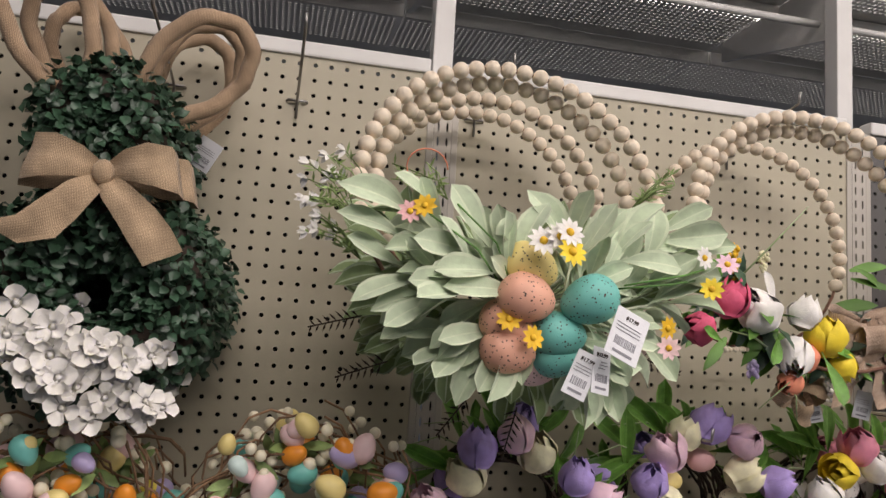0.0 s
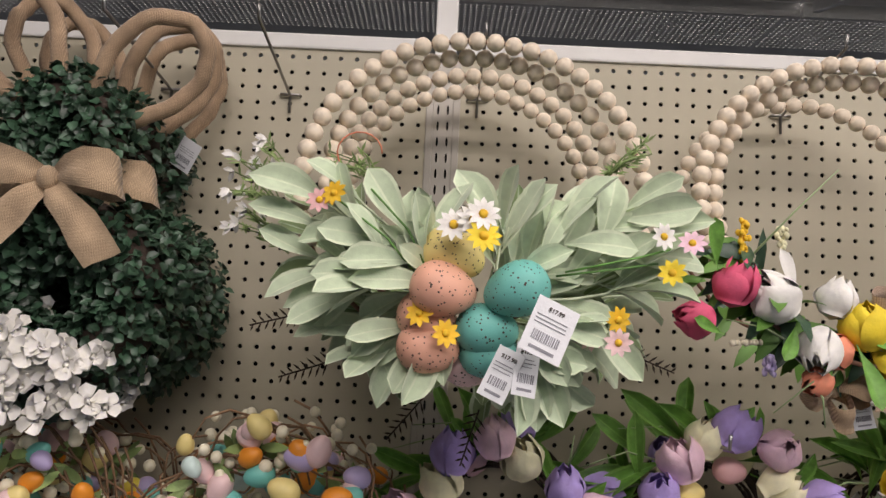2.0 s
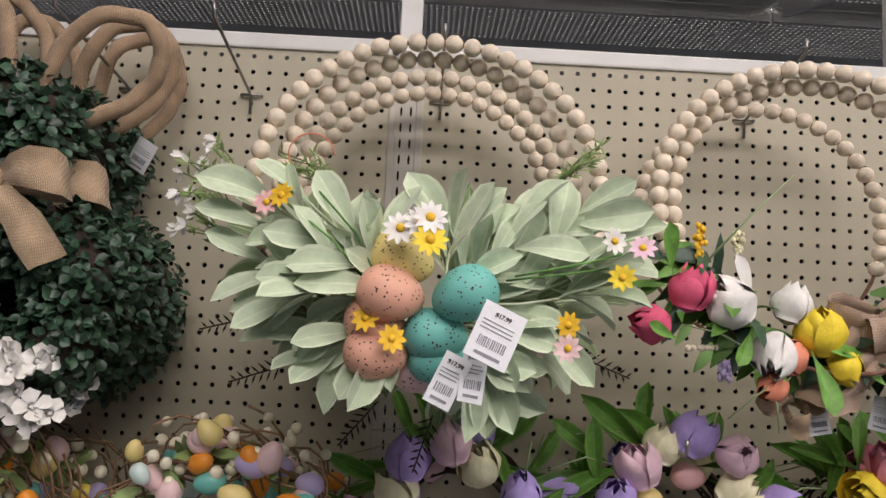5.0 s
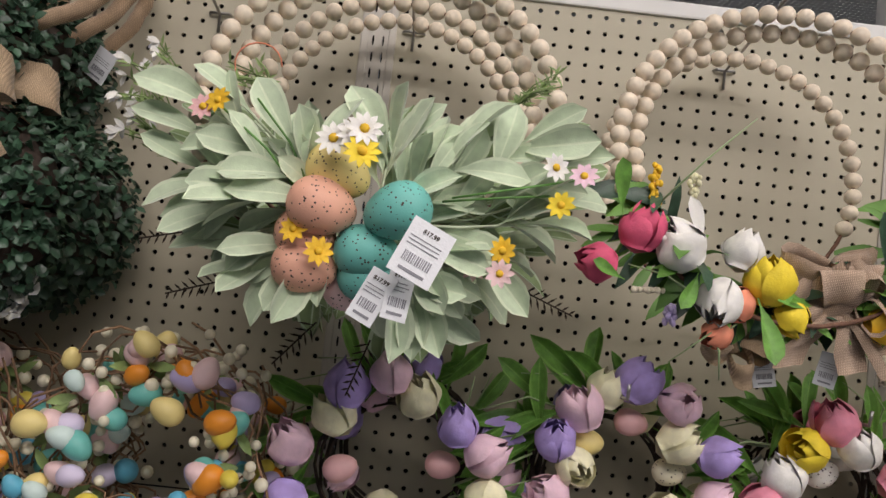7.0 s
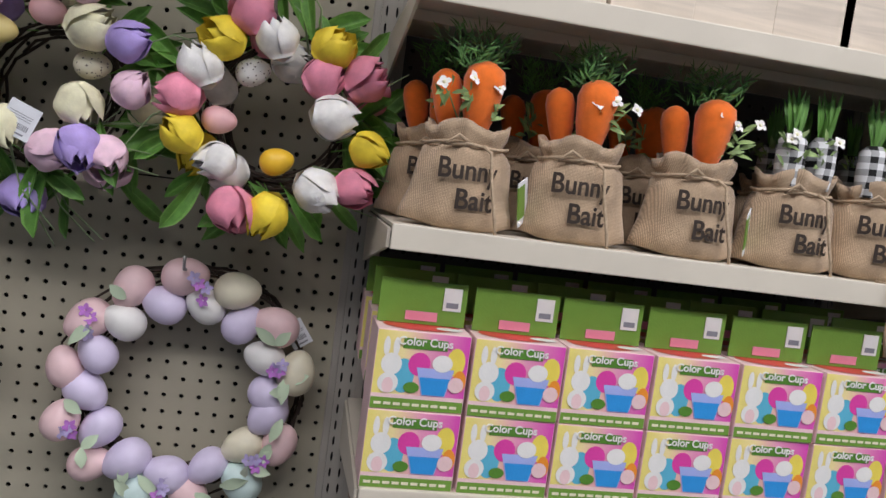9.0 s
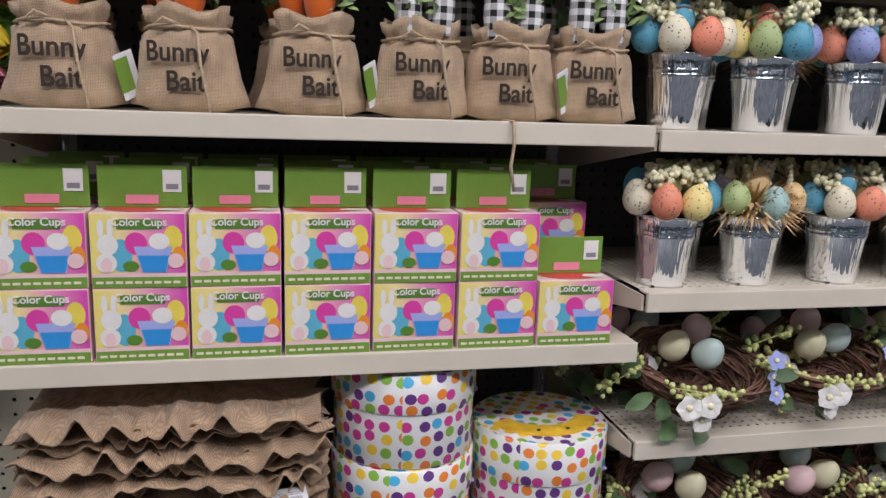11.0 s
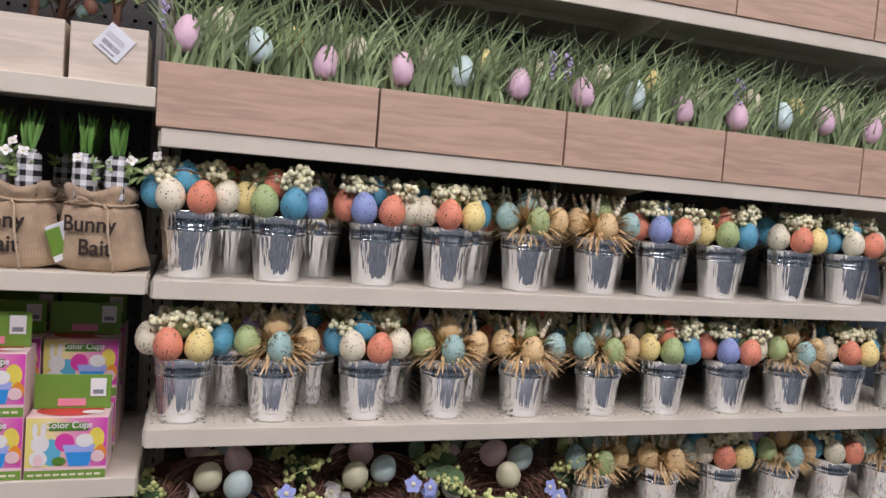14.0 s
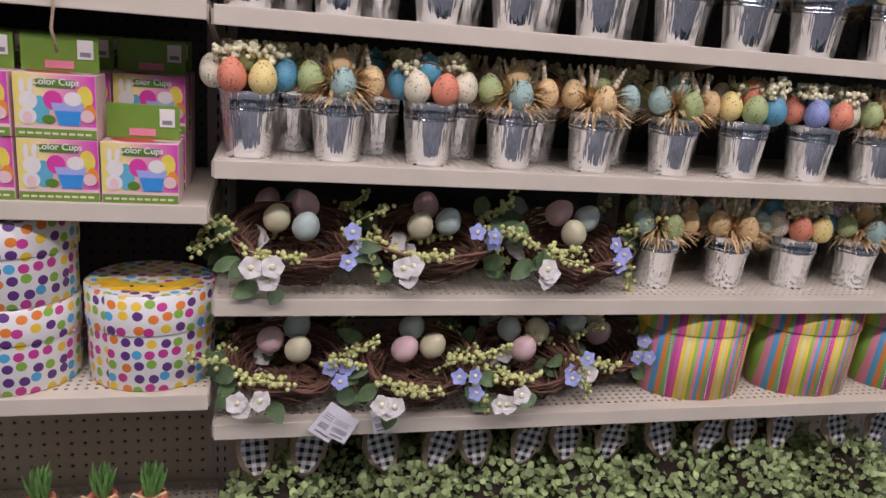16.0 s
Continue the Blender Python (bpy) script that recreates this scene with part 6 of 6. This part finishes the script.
def planter(x0, x1, z, seed):
    root = thing("grass_planter", "long brown wooden planter with tall artificial grass and pastel eggs", "planter", ((x0 + x1) / 2, -0.33, z), "grass planters")
    rs = random.Random(seed)
    w = x1 - x0 - 0.004
    b = MB()
    b.bevel_box(-w / 2, w / 2, -0.064, -0.056, 0, 0.102, 0.0012)
    b.bevel_box(-w / 2, w / 2, 0.056, 0.064, 0, 0.102, 0.0012)
    b.bevel_box(-w / 2, -w / 2 + 0.008, -0.0555, 0.0555, 0, 0.102, 0.0012)
    b.bevel_box(w / 2 - 0.008, w / 2, -0.0555, 0.0555, 0, 0.102, 0.0012)
    b.box(-w / 2 + 0.008, w / 2 - 0.008, -0.055, 0.055, 0.07, 0.076)
    part("box", b, WOODP, root, "brown wooden planter box", False)
    g = MB()
    for k in range(620):
        p = Vector((rs.uniform(-w / 2 + 0.01, w / 2 - 0.01), rs.uniform(-0.05, 0.05), 0.075))
        lx, ly = rs.gauss(0.12, 0.28), rs.gauss(-0.05, 0.18)
        h, wd = rs.uniform(0.10, 0.215), rs.uniform(0.0026, 0.0052)
        c, s = math.cos(k * 1.7), math.sin(k * 1.7) * 0.6
        v = []
        for i in range(4):
            t = i / 3
            q = p + Vector((lx * h * t * t * 1.5, ly * h * t * t * 1.5, h * t * (1 - 0.12 * t)))
            ww = wd * (1 - t) ** 0.6 + 0.0002
            v += [q - Vector((c, s, 0)) * ww, q + Vector((c, s, 0)) * ww]
        g.add(v, [(0, 1, 3, 2), (2, 3, 5, 4), (4, 5, 7, 6)])
    tagged(part("grass", g, GRASS, root, "tall green artificial grass"), kind="stuff")
    cols = ["softpink", "cream", "mint", "yellow", "softpink", "cream", "mint"]
    for k in range(6):
        put_egg(root, "egg", cols[k], (-w / 2 + w * (k + 0.7) / 6.3, -0.038 + (0.03 if k % 2 else 0), 0.145 + (0.03 if k % 2 else 0) + rs.uniform(-0.01, 0.01)), (rs.uniform(-0.3, 0.3), -0.1, 1), 0.0225, 1.4)
    lav = MB()
    for k in range(1):
        bx = rs.uniform(-w / 2, w / 2)
        for q in range(22):
            lav.ball((bx + rs.uniform(-0.005, 0.005), rs.uniform(-0.055, -0.03), 0.16 + 0.0025 * q), 0.003, 1.2, 5, 4)
    part("lavender", lav, tint("petal", "lilac"), root, "lavender spikes")
    return root


for k in range(5):
    planter(0.910 + 0.3605 * k, 0.910 + 0.3605 * (k + 1), 1.5525, 200 + k)
    planter(0.905 + 0.3605 * k, 0.905 + 0.3605 * (k + 1), 1.8865, 220 + k)


def nest(x, y, z, seed, tilt, label):
    root = thing("bird_nest", label, "decoration", Matrix.Translation((x, y, z)) @ pose(0, 0, 0, tilt, rnd(-6, 6), 0) @ Matrix.Scale(1.22, 4), "twig nests")
    rs = random.Random(seed)
    tw = MB()
    for k in range(120):
        a0 = rs.uniform(0, 6.28)
        q = rs.uniform(0, 1)
        rr, zz = 0.052 + 0.042 * q, 0.006 + 0.066 * q
        jr, jz = rs.uniform(-0.008, 0.014), rs.uniform(-0.008, 0.008)
        tw.tube([((rr + jr * math.sin(i)) * math.cos(a0 + 0.32 * i), (rr + jr * math.sin(i)) * 0.85 * math.sin(a0 + 0.32 * i), max(0.003, zz + jz * math.cos(i * 1.4))) for i in range(9)], rs.uniform(0.0012, 0.0024), 4)
    for k in range(40):
        a, b = rs.uniform(0, 6.28), rs.uniform(0, 6.28)
        tw.tube([(0.05 * math.cos(a), 0.045 * math.sin(a), 0.012), (0.02 * math.cos(b), 0.02 * math.sin(b), 0.016), (0.05 * math.cos(b), 0.045 * math.sin(b), 0.014)], 0.0018, 4)
    tagged(part("woven_bowl", tw, TWIG, root, "woven brown twigs"), kind="stuff")
    for k, color in enumerate(("mint", "palepink", "softyellow")):
        a = 2.6 + k * 2.1 + seed * 0.7
        put_egg(root, "egg", color, (0.028 * math.cos(a), 0.024 + 0.024 * math.sin(a), 0.080 + 0.012 * (math.sin(a) > 0)), (rs.uniform(-0.5, 0.5), -0.3, 1), 0.0205, 1.25)
    lv, by = MB(), MB()
    for k in range(13):
        a = rs.choice((3.6, 4.2, 5.9, 0.3, 2.8)) + rs.uniform(-0.35, 0.35)
        lv.leaf((0.092 * math.cos(a), 0.08 * math.sin(a), rs.uniform(0.02, 0.08)), (math.cos(a) + rs.uniform(-0.6, 0.6), math.sin(a), rs.uniform(-0.8, 0.6)), (0, -0.8, 0.8), rs.uniform(0.03, 0.052), rs.uniform(0.020, 0.030), 0.4, 6)
    for a, dx, dz in ((3.3, -0.9, 0.5), (3.7, 0.9, -0.05), (3.9, 0.9, 0.25), (3.0, -0.7, -0.5), (6.1, 0.5, -0.9), (0.2, 0.7, 0.7)):
        a += rs.uniform(-0.25, 0.25)
        b = Vector((0.09 * math.cos(a), 0.085 * math.sin(a) - 0.01, 0.075))
        d = Vector((dx + rs.uniform(-0.2, 0.2), -0.25, dz)).normalized()
        by.tube([b, b + d * 0.035 + Vector((0, -0.004, 0.004)), b + d * 0.07], 0.001, 4)
        for q in range(24):
            by.ball(b + d * (0.0032 * q) + Vector((rs.uniform(-0.008, 0.008), rs.uniform(-0.008, 0.008), rs.uniform(-0.008, 0.008))), rs.uniform(0.0032, 0.0048), 1, 6, 5)
    tagged(part("foliage", lv, NESTLEAF, root, "dark green silk leaves"), kind="stuff")
    tagged(part("berry_spray", by, BERRY, root, "pale green berries"), kind="stuff")
    for k in range(3):
        put_blossom(root, "white", (-0.055 + rs.uniform(-0.022, 0.022), -0.096, 0.064 + rs.uniform(-0.015, 0.015)), (rs.uniform(-0.5, 0.5), -1, 0.5), 5, 0.0165, 1.25, "softyellow")
        put_blossom(root, "skyflower", (0.070 + rs.uniform(-0.02, 0.02), -0.06 + rs.uniform(-0.02, 0.02), 0.090 + rs.uniform(-0.03, 0.02)), (rs.uniform(-0.5, 0.5), -1, 0.6), 5, 0.0135, 0.95, "cream")
    return root


NL = "brown twig nest with pastel eggs, berries and silk flowers"
for k, (x, y, z) in enumerate(((1.06, -0.29, 0.815), (1.33, -0.27, 0.815), (1.60, -0.29, 0.815), (1.05, -0.29, 0.573), (1.30, -0.31, 0.573), (1.53, -0.30, 0.573), (1.70, -0.22, 0.573))):
    nest(x, y, z + 0.026, 300 + k, 20, NL)
for k, (x, z) in enumerate(((1.04, 0.885), (1.33, 0.875), (1.58, 0.88), (1.05, 0.64), (1.55, 0.64))):
    nest(x, -0.14, z - 0.068, 320 + k, 6, "brown twig nest standing at the back of the shelf")
nt_tag = thing("price_tag", "white printed tags hanging over the shelf edge", "tag", (1.14, -0.398, 0.575))
price_tag(nt_tag, Matrix.Translation((-0.01, -0.002, 0.0)) @ pose(0, 0, 0, 0, 38, 4), "", 0.05, 0.07)
price_tag(nt_tag, Matrix.Translation((0.012, -0.005, -0.01)) @ pose(0, 0, 0, 0, 30, 0), "", 0.045, 0.055)
price_tag(nt_tag, Matrix.Translation((0.085, -0.003, 0.0)) @ pose(0, 0, 0, 0, -12, 0), "", 0.032, 0.05)


def gift_box(x, y, z):
    root = thing("striped_box", "oval gift box with rainbow stripes and raised lid", "box", Matrix.Translation((x, y, z)), "striped gift boxes")
    for name, r0, r1, z0, z1 in (("body", 0.118, 0.128, 0.0, 0.160), ("lid", 0.131, 0.133, 0.150, 0.205)):
        mb = MB()
        prof = [(0.001, z0), (r0, z0), (r1, z1), (r1 - 0.004, z1), (r0 - 0.006, z0 + 0.01)] if name == "body" else [(r0, z0), (r1, z1), (r1 - 0.003, z1), (r1 - 0.008, z1 - 0.02), (0.001, z1 - 0.02)]
        t = MB().lathe(prof, 48)
        mb.add([(p[0] * 1.02, p[1] * 0.72, p[2] + (0.012 * abs(p[0] / r1) ** 2 if p[2] > z1 - 0.03 and name == "lid" else 0)) for p in t.v], t.f)
        part(name, mb, STRIPES, root, "rainbow striped paper")
    dots = MB()
    for sx in (-0.09, -0.005, 0.075):
        for q in range(22):
            a = math.asin(max(-1, min(1, sx / 0.125)))
            r = 0.119 + 0.009 * q / 22
            dots.ball((r * 1.02 * math.sin(a), -r * 0.72 * math.cos(a) - 0.0005, 0.006 + 0.0068 * q), 0.0017, 1, 6, 4)
    tagged(part("dot_print", dots, tint("print", "white"), root, "rows of small white dots"), kind="stuff")
    return root


for k in range(4):
    gift_box(1.945 + 0.285 * k, -0.275, 0.5725)


def rabbit_topiary(x, y, seed, lean):
    root = thing("rabbit_topiary", "eucalyptus topiary with black and white gingham rabbit ears", "decoration", (x, y, 0.1305), "rabbit topiaries")
    rs = random.Random(seed)
    pot = MB().lathe([(0.001, 0), (0.045, 0), (0.055, 0.09), (0.058, 0.09), (0.058, 0.10), (0.001, 0.10)], 24)
    part("pot", pot, BURLAP2, root, "burlap wrapped pot")
    lv = MB()
    core = MB().ball((0, 0, 0.185), 0.078, 1.0, 14, 10)
    part("core", core, DTWIG, root, "dark vine ball")
    for k in range(900):
        d = Vector((rs.gauss(0, 1), rs.gauss(0, 1), rs.gauss(0, 1))).normalized()
        p = Vector((0, 0, 0.185)) + d * rs.uniform(0.075, 0.118)
        lv.leaf(p, d + Vector((rs.uniform(-1, 1), rs.uniform(-1, 1), rs.uniform(-0.4, 1))), d + Vector((0, -0.3, 0.4)), rs.uniform(0.014, 0.022), rs.uniform(0.012, 0.019), 0.3, 3, 0.1)
    tagged(part("foliage", lv, EUCAL, root, "yellow-green eucalyptus leaves"), kind="stuff")
    for sx in (-1, 1):
        m = Matrix.Translation((sx * 0.045, -0.01, 0.27)) @ pose(0, 0, 0, rs.uniform(-6, 10), sx * rs.uniform(4, 20) + lean, 0)
        outer, inner = MB(), MB()
        outer.leaf((0, 0, 0), (0, 0, 1), (0, -1, 0), 0.140, 0.076, 0.05, 8, 0.02)
        inner.leaf((0, -0.0035, 0.010), (0, 0, 1), (0, -1, 0), 0.120, 0.055, 0.05, 8, 0.02)
        o = part("ear", outer, BURLAP, root, "tan burlap ear", m=m)
        o.modifiers.new("thick", "SOLIDIFY").thickness = 0.004
        part("ear_lining", inner, GINGHAM, o, "black and white gingham lining")


for k, x in enumerate((1.045, 1.31, 1.505, 1.708, 1.95, 2.15, 2.42)):
    rabbit_topiary(x, -0.29, 400 + k, 0)
for k, x in enumerate((1.17, 1.42, 1.62, 1.84, 2.06, 2.3)):
    rabbit_topiary(x, -0.14, 420 + k, 0)


# small pieces that nobody could count
for ob in scene.objects:
    if ob.name.split(".")[0] in ("berry_spray", "bud_spray", "straw", "foliage", "stem", "sprig", "boxwood", "dark_foliage", "vine", "vine_ring", "twig_crown", "carrot_top", "lavender", "stalk", "fern_sprig", "flower_stalk", "wax_flower", "straw_stem"):
        ob["kind"] = "stuff"
